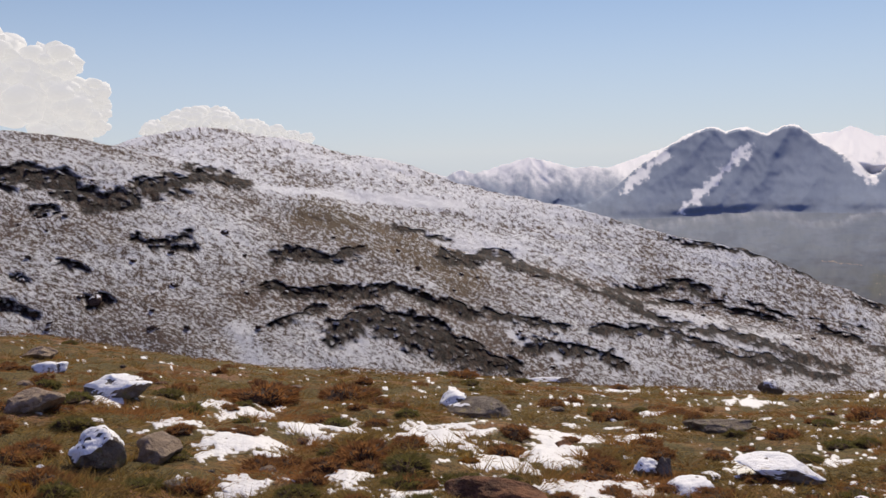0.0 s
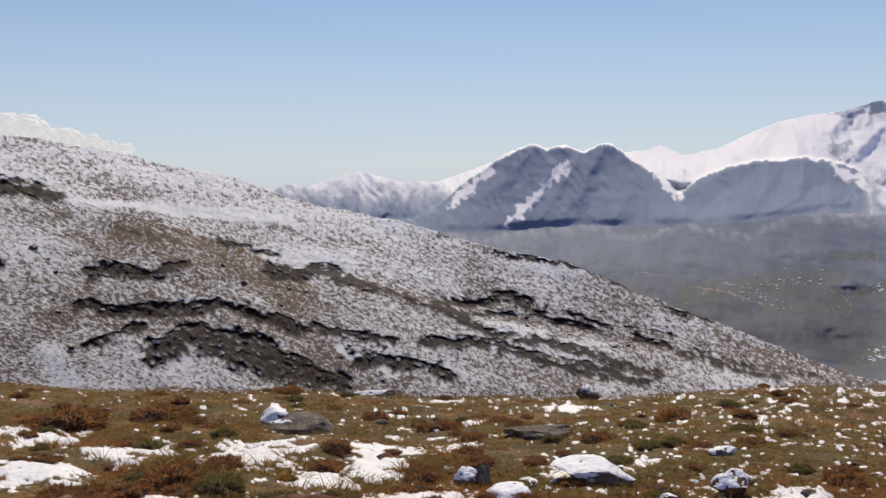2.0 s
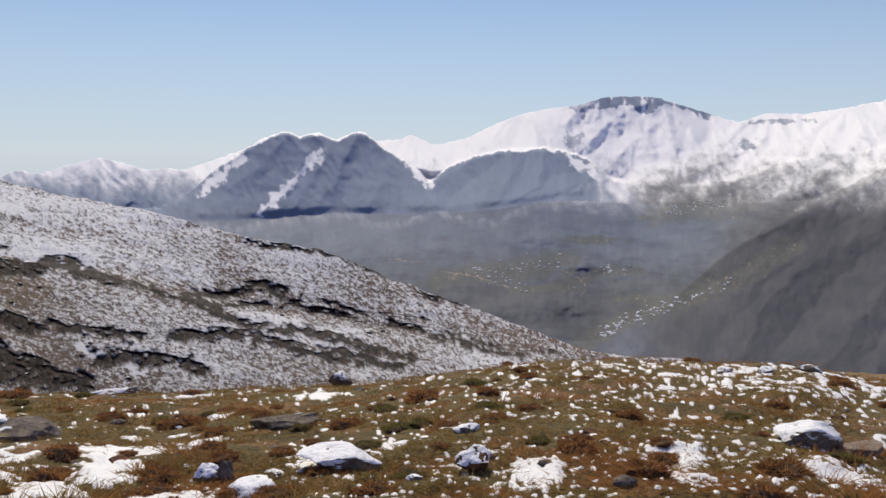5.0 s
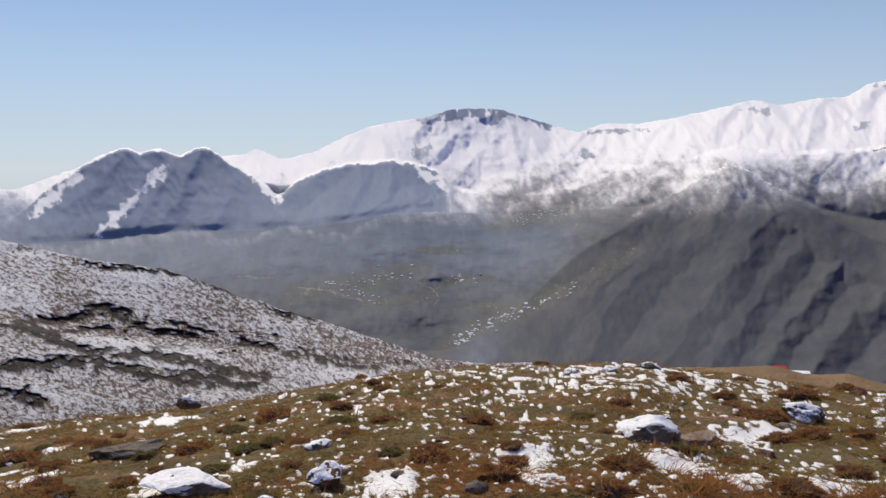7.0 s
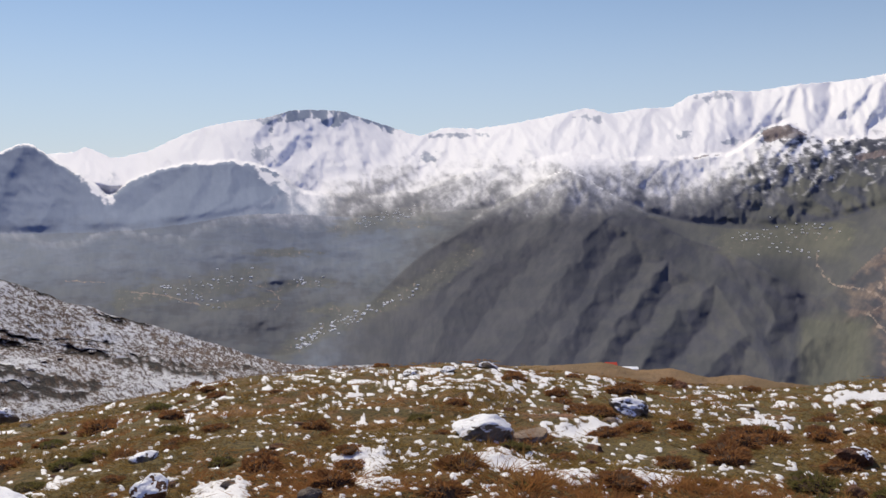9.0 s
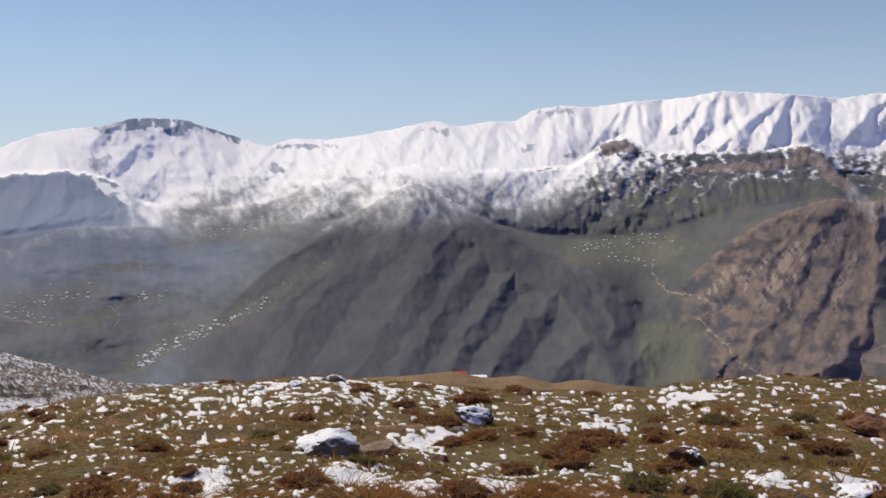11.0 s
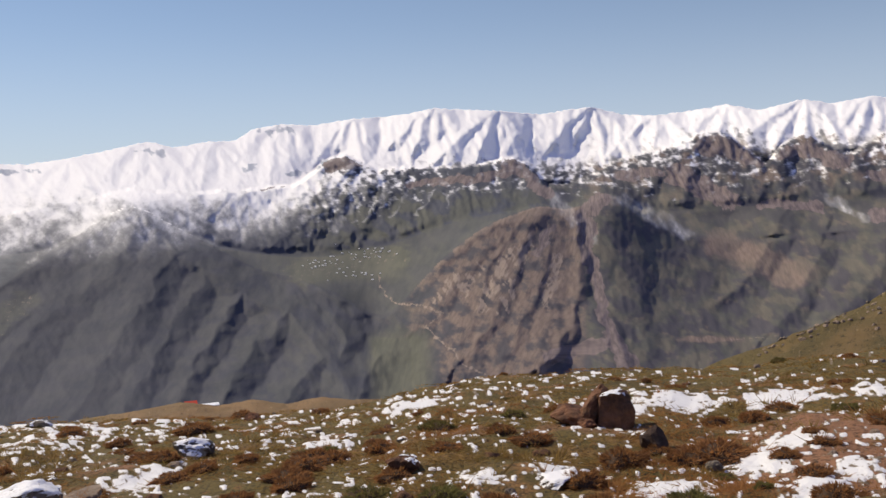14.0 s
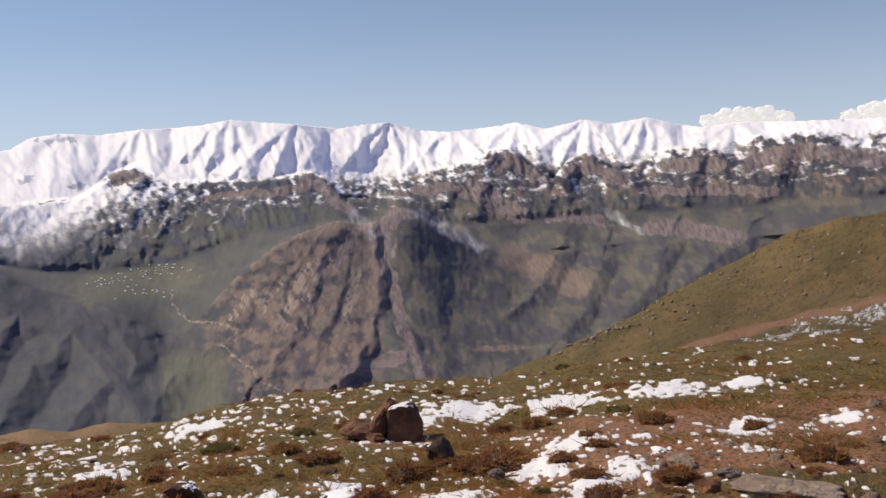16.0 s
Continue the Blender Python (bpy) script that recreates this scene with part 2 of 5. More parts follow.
def mountain_material():
    s = Shade("mountain_rock_snow_and_haze")
    snow, green, rust, pale = s.cover()
    v = s.lay()
    cliff = s.node("SeparateXYZ", Vector=v).outputs[2]
    broad, streak, fine = s.noise(0.010, 4, 0.5, v), s.noise(0.035, 5, 0.62, v, (1.4, 0.7, 1)), s.noise(0.09, 6, 0.7, v, (1, 0.8, 1))
    gully = s.noise(0.07, 5, 0.66, v, (1.5, 0.5, 1))
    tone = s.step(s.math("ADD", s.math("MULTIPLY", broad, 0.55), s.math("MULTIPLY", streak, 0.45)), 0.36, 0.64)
    # blue-grey rock where rust is 0: distance haze painted into the base colour
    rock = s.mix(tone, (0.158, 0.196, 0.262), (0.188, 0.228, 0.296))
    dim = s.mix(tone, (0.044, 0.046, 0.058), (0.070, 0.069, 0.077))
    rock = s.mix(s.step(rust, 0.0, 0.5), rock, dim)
    # brown is lifted and lawn greyed by the same painted haze
    brown = s.mix(s.step(gully, 0.36, 0.64), (0.150, 0.112, 0.092), (0.208, 0.155, 0.124))
    rock = s.mix(s.step(rust, 0.5, 1.0), rock, brown)
    lawn = s.mix(tone, (0.082, 0.084, 0.067), (0.118, 0.115, 0.088))
    rock = s.mix(green, rock, lawn)
    crag = s.mix(s.step(gully, 0.34, 0.66), (0.118, 0.094, 0.092), (0.205, 0.160, 0.146))
    ragged = s.step(s.math("ADD", cliff, s.math("MULTIPLY", s.math("SUBTRACT", fine, 0.5), 1.6)), 0.30, 0.62)
    rock = s.mix(ragged, rock, crag)
    rock = s.mix(s.step(s.math("ADD", pale, s.math("MULTIPLY", s.math("SUBTRACT", gully, 0.5), 1.6)), 0.40, 0.85), rock, (0.27, 0.21, 0.165))
    speck = s.math("ADD", s.math("MULTIPLY", s.noise(0.13, 6, 0.75, v, (1.1, 0.9, 1)), 0.6), s.math("MULTIPLY", streak, 0.4))
    hard = s.step(s.math("ADD", snow, s.math("MULTIPLY", s.math("SUBTRACT", speck, 0.5), 1.6)), 0.34, 0.66)
    dust = s.step(snow, 0.08, 0.80)
    white = s.math("ADD", s.math("MULTIPLY", hard, s.math("ADD", s.math("MULTIPLY", s.step(snow, 0.40, 0.85), 0.42), 0.10)), s.math("MULTIPLY", dust, 0.48))
    white = s.math("MULTIPLY", white, s.math("SUBTRACT", 1.0, s.math("MULTIPLY", ragged, 0.8)))
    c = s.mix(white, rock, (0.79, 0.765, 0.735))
    bold = s.math("ADD", s.math("MULTIPLY", snow, 0.5), s.math("MULTIPLY", cliff, 1.0), True)
    return s.done(c, s.math("MULTIPLY", s.math("ADD", fine, s.math("MULTIPLY", gully, 0.5)), s.math("ADD", bold, 0.2)), 0.25, 9.0)


TURF, OLD_SNOW, SCREE, MOUNTAIN = meadow_material(), snow_material(), hill_material(), mountain_material()

# ---- mountains: floor of the valley, middle ridge, second ridge, skyline ----
MIDDLE = [(-34, -7), (5, -6.5), (20, -7.4), (25, -9.3), (29, -10.6), (32, -11.2), (35.4, -11.7), (37.4, -10.5), (40.1, -8.8), (42.2, -6.7), (43.7, -5.4), (46.5, -3.6), (48.0, -2.7), (49.2, -2.0), (50.5, -1.2), (51.7, -0.5),
          (52.7, 0.0), (54.1, -0.95), (56.2, -2.2), (58, -3.2), (59.7, -4.3), (61.9, -4.9), (63.6, -5.5), (65, -6.2), (66.2, -7.1), (67.3, -7.7), (68.4, -7.0), (69.6, -5.6), (71.5, -3.8), (73.9, -2.1), (76, -1.3), (77.8, -0.8),
          (78.8, -1.4), (79.5, -1.2), (80.9, -0.4), (82.3, -0.4), (83, -1.3), (86.1, -2.9), (89, -3.4), (95, -2.8), (110, -2.2), (125, -2)]
MIDDLE_R = [(-34, 1900), (15, 1750), (27, 1620), (35, 1600), (44, 1800), (51, 2250), (58, 2050), (64, 1780), (66, 1620), (67.5, 1520), (71, 1700), (80, 2050), (90, 2300), (125, 2300)]
SECOND = [(-34, -3), (5, -3.6), (8.8, -3.4), (10.9, -2.0), (12.3, -0.8), (13.6, 0.08), (15, 0.88), (16.3, 1.23), (17.1, 0.89), (18, 1.2), (19.2, 0.72), (19.9, 1.03), (20.8, 1.31), (22.7, -0.08), (24.5, -1.3), (25, -1.9),
          (26.3, -0.79), (28, -0.18), (29.7, 0.17), (32.1, 0.31), (33.5, 0.07), (34.9, -0.45), (36, -1.5), (38, -1.9), (42, -2.0), (46, -0.6), (50, 0.6), (54, 0.7), (58, 0.5), (62, 0.4), (64.2, 2.2), (65.3, 2.5)]
SECOND += [(66.2, 2.0), (67.4, 1.4), (68.7, 1.7), (70.7, 1.5), (73.4, 1.6), (75.6, 2.05), (76.8, 1.5), (77.8, 0.3), (79, 0.2), (80.3, 0.7), (82.4, 1.7), (85.2, 2.3), (86.7, 3.0), (88.2, 3.28), (89.8, 1.84), (90.8, 1.04),
           (91.5, 2.1), (92.9, 2.84), (94.2, 1.9), (95.3, 1.5), (97, 2.6), (98.3, 2.84), (100.2, 2.66), (101.5, 2.0), (102.5, 3.3), (104.7, 3.3), (106.2, 3.5), (109.6, 3.1), (125, 3)]
SECOND_R = [(-34, 3300), (20, 3300), (30, 3050), (40, 3100), (60, 3100), (75, 2900), (88, 3150), (105, 3300), (125, 3300)]
FOOT = [(-34, -4.5), (14, -4.25), (20, -3.6), (23.3, -4.2), (25.3, -3.5), (27.6, -3.9), (30, -3.4), (33.5, -2.6), (38, -3.2), (42, -3.1), (48, -2.5), (56, -2.5), (62, -3.9), (68, -3.4), (72, -1.5), (78, -1.2), (84, -1.6), (92, -1.2), (110, -0.5), (125, 0)]
SKYLINE = [(-34, -1), (-0.4, -1.41), (0.2, -1.48), (1.1, -1.03), (1.9, -1.37), (3.3, -0.94), (5.3, -0.38), (6.4, -0.61), (8.2, -1.13), (9.2, -0.96), (10, -1.13), (11.6, -0.61), (13, -0.09), (14, 0.2), (16, 0.6), (18, 0.6), (20.8, 0.6), (21.8, 0.7),
           (23.1, 0.8), (23.8, 1.14), (25.3, 0.45), (27.3, 0.9), (29, 1.77), (30.7, 2.41), (32.4, 2.74), (34, 2.9), (35.7, 3.42), (37, 3.46), (38.6, 3.41), (40.2, 2.92), (41.8, 2.41), (43.5, 1.86), (45, 2.4), (47, 2.33), (49.1, 2.62), (51.3, 3.05)]
SKYLINE += [(53.7, 3.58), (55.2, 3.2), (57.2, 3.53), (58.7, 3.53), (59.9, 4.25), (61.7, 4.52), (63.3, 4.38), (66, 4.75), (67.9, 4.82), (69.5, 5.0), (70.9, 5.27), (72.5, 5.15), (75, 4.97), (77.6, 4.66), (79.3, 4.9), (80.7, 4.98), (82.5, 4.45), (84.4, 4.3),
            (86.7, 4.5), (88.6, 4.75), (90.4, 4.3), (92.8, 4.8), (94.3, 4.44), (96.5, 4.75), (98.3, 4.25), (99.6, 4.02), (101.5, 4.19), (104.1, 4.12), (107.7, 4.02), (109.6, 4.04), (125, 4)]


def up(el, r):
    return EYE + r * np.tan(np.radians(el))


def far_layers(az):
    """For each azimuth the elevations at which the ranges begin and end, and how far off they stand."""
    rm, rs = soft_curve(MIDDLE_R, az, 3.5), soft_curve(SECOND_R, az, 3) + 45 * np.sin(az * 0.2)
    rc = 4450 + 120 * np.sin(az * 0.31 + 1)
    em = soft_curve(MIDDLE, az, 0.9)
    es = soft_curve(SECOND, az, 0.25) + 0.12 * fbm(az * 2.1, az * 0 + 5, 4, 22, 0.62)
    ec = soft_curve(SKYLINE, az, 0.25) + 0.08 * fbm(az * 2.3, az * 0 + 9, 4, 23, 0.62)
    ef = np.maximum(soft_curve(FOOT, az, 3.0), em + 0.02)
    broad = [em] + [soft_curve(q, az, 3.0) for q in (FOOT, SECOND, SKYLINE)]
    level = smooth(36, 40, az) * (1 - smooth(60, 64, az))
    es = np.maximum(es * (1 - level) + (broad[2] + 0.5 * fbm(az * 0.33, az * 0 + 3, 3, 24, 0.5)) * level, ef + 0.02)
    return rm, rs, rc, em, ef, es, np.maximum(ec, es + 0.05), broad


# summits of the skyline: (azimuth, elevation)
SKY_TOPS = [(1.1, -0.9), (5.3, -0.2), (9.2, -0.8), (23.8, 1.3), (30.7, 2.6), (35.7, 3.6), (38.8, 3.5), (45.5, 2.6), (49.5, 2.8), (53.7, 3.8), (57.6, 3.7), (61.7, 4.7), (66, 4.9), (70.9, 5.4), (75, 5.1), (80.7, 5.1), (84.5, 4.5), (88.6, 4.9), (92.8, 5.0), (96.5, 4.9), (101.5, 4.3), (106, 4.2)]
# ridges of each range: (height and slope to either side in degrees, [(azimuth, elevation) from the top down])
MIDDLE_RIDGES = [
    (0.8, 0.68, 0.43, [(52.9, -0.5), (49.2, -2.2), (46.5, -3.5), (43.7, -5.4), (40.9, -7.4), (38.6, -9.0), (36.1, -11.4)]),
    (1.3, 0.7, 0.6, [(54.9, -3.1), (53.0, -6.1), (51.0, -8.8), (49.2, -11.4), (47.5, -13.4)]),
    (0.75, 0.75, 0.72, [(56.8, -4.3), (54.9, -7.3), (53.0, -10.0), (51.4, -12.6)]),
    (0.75, 0.75, 0.58, [(51.4, -4.0), (47.8, -6.1), (45.7, -8.5), (44.3, -11.3), (43.3, -12.9)]),
    (0.35, 0.6, 0.5, [(48.5, -4.9), (45.0, -7.5), (42.3, -9.8), (40.6, -12.1)]),
    (0.2, 0.6, 0.45, [(45.4, -6.3), (42.0, -8.4), (39.6, -10.4), (37.9, -12.0)]),
    (0.85, 0.75, 0.5, [(52.9, -0.7), (52.1, -2.9), (51.4, -4.0)]),
]
PEAK_RIDGES = [
    (0.9, 0.75, 0.5, [(48.9, 0.1), (44.7, -0.7), (42.4, -2.4), (40.0, -3.6)]),
    (0.8, 0.75, 0.5, [(49.2, 0.0), (47.9, -1.9), (46.5, -3.3)]),
]
LOWER_RIDGES = [
    (0.8, 0.9, 0.58, [(53.1, -0.7), (54.9, -2.9), (58.4, -5.4), (61.4, -7.0), (63.8, -9.8), (65.4, -12.1)]),
    (0.9, 0.9, 0.79, [(61.4, -7.1), (59.5, -8.9), (57.8, -11.3), (56.6, -13.1)]),
    (0.8, 0.9, 0.79, [(63.6, -9.8), (62.0, -11.2), (60.7, -13.0)]),
    (0.75, 0.9, 0.79, [(58.8, -5.6), (57.0, -8.2), (55.3, -10.7), (54.2, -12.8)]),
    (0.6, 0.9, 0.72, [(67.4, -6.4), (68.3, -8.2), (67.9, -9.3), (66.2, -11.1), (65.5, -12.5)]),
    (0.4, 0.9, 0.58, [(62.3, -4.3), (64.0, -6.0), (66.1, -6.9), (67.5, -6.7)]),
    (0.45, 0.9, 0.65, [(64.4, -7.7), (65.1, -9.0), (64.1, -11.1)]),
]
BROWN_RIDGES = [
    (1.6, 0.6, 2.0, [(79.2, -0.8), (79.7, -3.8), (79.7, -6.7), (78.7, -9.2), (77.1, -10.9)]),
    (0.9, 0.55, 0.9, [(77.6, -1.3), (76.1, -3.4), (74.9, -6.8), (73.7, -8.8), (72.6, -10.1)]),
    (0.7, 0.6, 0.8, [(77.1, -1.3), (73.9, -3.6), (71.4, -6.1), (69.8, -7.9)]),
    (0.6, 0.6, 0.8, [(76.0, -1.6), (72.9, -2.9), (70.4, -5.0), (68.7, -6.8)]),
    (0.8, 0.7, 1.2, [(79.7, -7.0), (81.9, -9.2), (82.6, -11.1)]),
    (0.5, 0.3, 0.35, [(82.3, -1.5), (85.8, -3.0), (87.5, -5.8), (87.1, -8.6)]),
    (0.6, 0.6, 0.9, [(75.4, -2.6), (74.0, -5.0), (73.4, -7.4), (72.3, -9.4)]),
    (0.7, 0.6, 0.9, [(78.8, -2.1), (77.3, -5.5), (76.1, -8.3), (75.2, -10.3)]),
    (0.5, 0.6, 0.9, [(73.2, -2.9), (71.1, -4.6), (69.7, -6.2)]),
]
RUDDY_RIDGES = [
    (0.4, 0.4, 0.4, [(83.0, -1.5), (83.6, -4.3), (83.2, -7.1), (83.8, -9.9)]),
    (0.55, 0.6, 0.7, [(91.4, -2.4), (90.0, -5.2), (87.8, -7.2)]),
    (0.5, 0.6, 0.7, [(93.5, -4.2), (92.7, -6.6), (90.9, -8.7)]),
    (0.5, 0.5, 0.6, [(97.5, -3.2), (96.5, -5.3), (94.8, -7.3)]),
    (0.5, 0.5, 0.6, [(101.5, -2.9), (99.2, -4.9)]),
]
KNOB_RIDGES = [
    (0.7, 0.6, 0.8, [(88.2, 3.2), (86.5, 1.9), (84.5, 0.8), (83.0, -0.8)]),
    (0.8, 0.6, 1.3, [(88.2, 3.2), (91.0, 1.0), (92.1, -0.7)]),
    (0.6, 0.6, 0.9, [(88.1, 3.0), (87.8, 1.5), (89.0, 0.1), (89.5, -1.7)]),
    (0.7, 0.6, 0.9, [(93.0, 2.8), (91.8, 1.6), (91.0, 0.4), (90.0, -1.7)]),
    (0.75, 0.6, 1.3, [(93.0, 2.8), (95.3, 1.0), (96.6, -1.1)]),
    (0.6, 0.6, 0.9, [(100.2, 2.7), (99.3, 1.5), (98.6, -0.2), (99.5, -1.9)]),
    (0.65, 0.6, 1.1, [(100.3, 2.7), (102.5, 0.8), (104.0, -1.0)]),
    (0.5, 0.6, 0.9, [(104.7, 2.8), (104.0, 1.3), (102.5, 0.1)]),
    (0.5, 0.6, 1, [(105.9, 3.0), (107.7, 1.2), (109.4, -0.1)]),
    (0.6, 0.7, 0.9, [(86.6, 1.2), (85.9, -0.5), (86.2, -1.6)]),
]
CRAG_RIDGES = [
    (0.5, 0.6, 0.8, [(81.0, 1.0), (81.6, -0.4), (83.0, -1.8)]),
    (0.5, 0.6, 0.8, [(75.8, 2.0), (73.4, 1.2), (71.6, -0.8), (68.9, -2.4)]),
    (0.65, 0.6, 1.2, [(76.0, 2.0), (77.6, 0.1), (78.8, -0.8)]),
    (0.4, 0.6, 0.8, [(73.0, 1.6), (70.6, -0.4), (68.2, -2.0)]),
    (0.4, 0.6, 0.8, [(70.0, 1.5), (67.6, -0.3), (65.6, -2.3)]),
    (0.55, 0.6, 1, [(66.4, 2.1), (64.6, -0.2), (62.5, -2.5)]),
    (0.4, 0.6, 0.8, [(62.1, 2.5), (59.9, 1.2), (58.1, -0.7)]),
    (0.4, 0.6, 0.8, [(68.3, 1.4), (66.4, 0.4), (64.6, -0.9)]),
]
BLUE_RIDGES = [
    (0.5, 0.6, 0.8, [(16.2, 1.1), (14.8, -0.7), (12.9, -2.2), (11.1, -3.8)]),
    (0.65, 0.5, 1, [(16.3, 1.1), (17.4, -0.0), (16.3, -2.3), (15.0, -4.3)]),
    (0.5, 0.6, 0.9, [(18.1, 1.2), (19.0, -0.1), (18.3, -1.0), (16.6, -3.4)]),
    (0.6, 0.5, 1, [(20.9, 1.2), (19.6, -0.4), (18.9, -2.1), (17.5, -4.1)]),
    (0.6, 0.6, 1, [(21.0, 1.2), (22.6, -0.1), (24.2, -1.7), (25.1, -3.1)]),
    (0.4, 0.6, 0.8, [(21.9, -0.1), (21.9, -1.8), (21.2, -3.5)]),
    (0.4, 0.6, 0.8, [(13.6, 0.3), (11.8, -0.6), (10.0, -1.8)]),
]
FAR_RIDGES = [
    (0.5, 0.6, 0.8, [(29.5, 0.2), (27.4, -0.5), (25.6, -1.7), (24.5, -3.1)]),
    (0.45, 0.6, 0.8, [(30.1, 0.2), (30.1, -1.6), (28.7, -3.3)]),
    (0.5, 0.6, 0.9, [(32.2, 0.1), (34.3, -0.6), (35.4, -1.7)]),
    (0.4, 0.6, 0.8, [(31.9, -0.2), (31.9, -2.0), (30.1, -3.0)]),
    (0.45, 0.6, 0.8, [(35.0, -1.5), (32.2, -2.7), (30.1, -3.5), (27.3, -4.3)]),
]
SNOWY_RIDGES = [
    (0.45, 0.6, 0.8, [(38.6, 1.7), (36.1, -0.6), (34.2, -2.2)]),
    (0.55, 0.5, 1.2, [(43.0, -0.3), (41.0, -1.2), (39.4, -2.4)]),
    (0.35, 0.6, 0.8, [(44.8, 2.2), (43.4, 0.5), (41.7, -0.9)]),
    (0.35, 0.5, 0.7, [(49.2, 0.5), (46.5, -0.9), (44.4, -2.3)]),
    (0.4, 0.5, 0.7, [(49.2, 0.2), (55.6, -0.5), (58.4, -2.9)]),
    (0.5, 0.6, 1, [(57.3, 2.7), (55.9, 0.9), (57.0, -0.5)]),
    (0.4, 0.6, 0.8, [(59.4, 2.0), (58.4, 0.3), (56.6, -1.2)]),
    (0.4, 0.5, 0.6, [(66.9, 0.6), (63.9, -0.8), (61.2, -2.5), (59.5, -3.6)]),
    (0.4, 0.6, 0.8, [(65.9, 1.7), (64.6, 0.6), (63.2, -0.4)]),
]


def skyline_ridges():
    """Ribs that drop from the summits of the snowy range, three or four from each."""
    g = np.random.default_rng(17)
    out = []
    for pa, pe in SKY_TOPS:
        for lean in (-2.1, -0.8, 0.5, 1.8):
            k, drop = lean + g.normal(scale=0.4), g.uniform(1.2, 3.0)
            out.append((0.3 + 0.4 * g.random(), 0.6, 0.75, [(pa, pe - 0.1), (pa + 0.30 * k * drop, pe - 0.42 * drop), (pa + 0.52 * k * drop + g.normal(scale=0.15), pe - drop)]))
    return out


def ridge_relief(a, e, own, ridges, seed, tall, feather, pitch, warp, out):
    """Raises `out` to the tents of these ridges, with ribs that leave each one like the barbs of a feather."""
    wa = a + warp * fbm(a * 0.8, e * 0.8, 2, seed, 0.4)
    we = e + 0.7 * warp * fbm(a * 0.8, e * 0.9, 2, seed + 3, 0.4)
    for n, (high, left, right, pts) in enumerate(ridges):
        lo, hi = min(p[0] for p in pts) - 3.2, max(p[0] for p in pts) + 3.2
        cols = np.flatnonzero((a[0] > lo) & (a[0] < hi))
        if not len(cols):
            continue
        cut = slice(cols[0], cols[-1] + 1)
        qa, qe = wa[:, cut], we[:, cut]
        best, side, along, run = np.full(qa.shape, 1e9), np.zeros(qa.shape), np.zeros(qa.shape), 0.0
        total = sum(math.dist(p, q) for p, q in zip(pts, pts[1:]))
        for (a0, e0), (a1, e1) in zip(pts, pts[1:]):
            da, de = a1 - a0, e1 - e0
            size = math.hypot(da, de)
            t = np.clip(((qa - a0) * da + (qe - e0) * de) / size ** 2, 0, 1)
            ua, ue = qa - a0 - t * da, qe - e0 - t * de
            d = np.hypot(ua, ue)
            near = d < best
            best = np.where(near, d, best)
            side = np.where(near, np.sign(ue * da - ua * de) * (1 if de < 0 else -1), side)
            along = np.where(near, run + t * size, along)
            run += size
        s = (along - 0.95 * best) / pitch + 0.45 * n + 0.5 * perlin(qa * 1.6, qe * 1.6, seed + n)
        barbs = 1 - np.abs(2 * (s % 1.0) - 1)
        twigs = 1 - np.abs(2 * ((s * 2.7 + 0.4 * perlin(qa * 4, qe * 4, seed + n + 40)) % 1.0) - 1)
        barbs = (barbs - 0.5) + 0.42 * (twigs - 0.5)
        slope = np.where(side > 0, 0.9 * right, 0.7 * left)
        h = tall * (0.6 * high * (1 - 0.2 * along / total) - slope * best) + 0.45 * feather * barbs * smooth(0.02, 0.45, best)
        h = np.where(own[:, cut], h, -9)
        out[:, cut] = np.maximum(out[:, cut], h)


# crags that shed their snow: azimuth, elevation, half width, half height
BARE = [(65.0, 2.0, 1.1, 0.55), (62.6, 1.5, 0.7, 0.3), (33.9, 0.75, 0.8, 0.55), (73.0, 1.25, 4.3, 0.55), (88.6, 2.3, 1.7, 0.75), (93.3, 2.1, 1.4, 0.6),
        (85.2, 0.2, 1.5, 0.7), (61.5, 4.1, 0.9, 0.3), (43.8, 0.6, 0.6, 0.3), (99.5, 1.9, 1.5, 0.5), (104.5, 2.5, 2.6, 0.6), (59.6, 1.9, 0.6, 0.25), (53.9, 3.0, 1.2, 0.25), (45.6, 1.9, 2.0, 0.15)]
TRACKS = [(0.14, [(67.2, -5.0), (67.5, -6.2), (68.4, -6.8), (70.0, -6.95), (71.1, -7.5), (70.0, -8.3), (70.9, -9.2), (71.7, -9.75), (72.2, -10.6), (73.6, -11.3)]),
          (0.05, [(88.6, -9.2), (91.0, -9.0), (93.5, -8.8)]), (0.09, [(26.0, -7.4), (28.0, -7.7), (30.2, -8.4)]), (0.08, [(22.5, -6.6), (24.5, -6.8)]), (0.07, [(33.5, -7.2), (35.0, -8.2), (34.4, -8.8)])]
# screes and gullies that keep a dusting of snow: (half width, line)
DUSTED = [(0.55, [(82.4, -0.7), (84.2, -1.7), (86.2, -2.9)]), (0.12, [(69.2, 0.2), (67.9, -1.4)]), (0.12, [(70.7, 0.3), (69.7, -1.3)]), (0.1, [(72.2, 0.3), (71.5, -0.9)]), (0.14, [(68.0, 0.3), (66.3, -1.6)]), (0.35, [(80.0, -1.6), (80.6, -3.2)]),
          (0.5, [(78.2, -0.4), (79.4, -2.0)]), (0.35, [(66.6, 0.6), (64.6, -2.0)]), (0.3, [(94.0, -0.8), (96.0, -2.2)]), (0.2, [(49.6, -1.0), (47.0, -3.2)]), (0.25, [(53.4, -0.8), (55.2, -2.8)]), (0.25, [(51.6, -0.6), (50.4, -3.0)])]
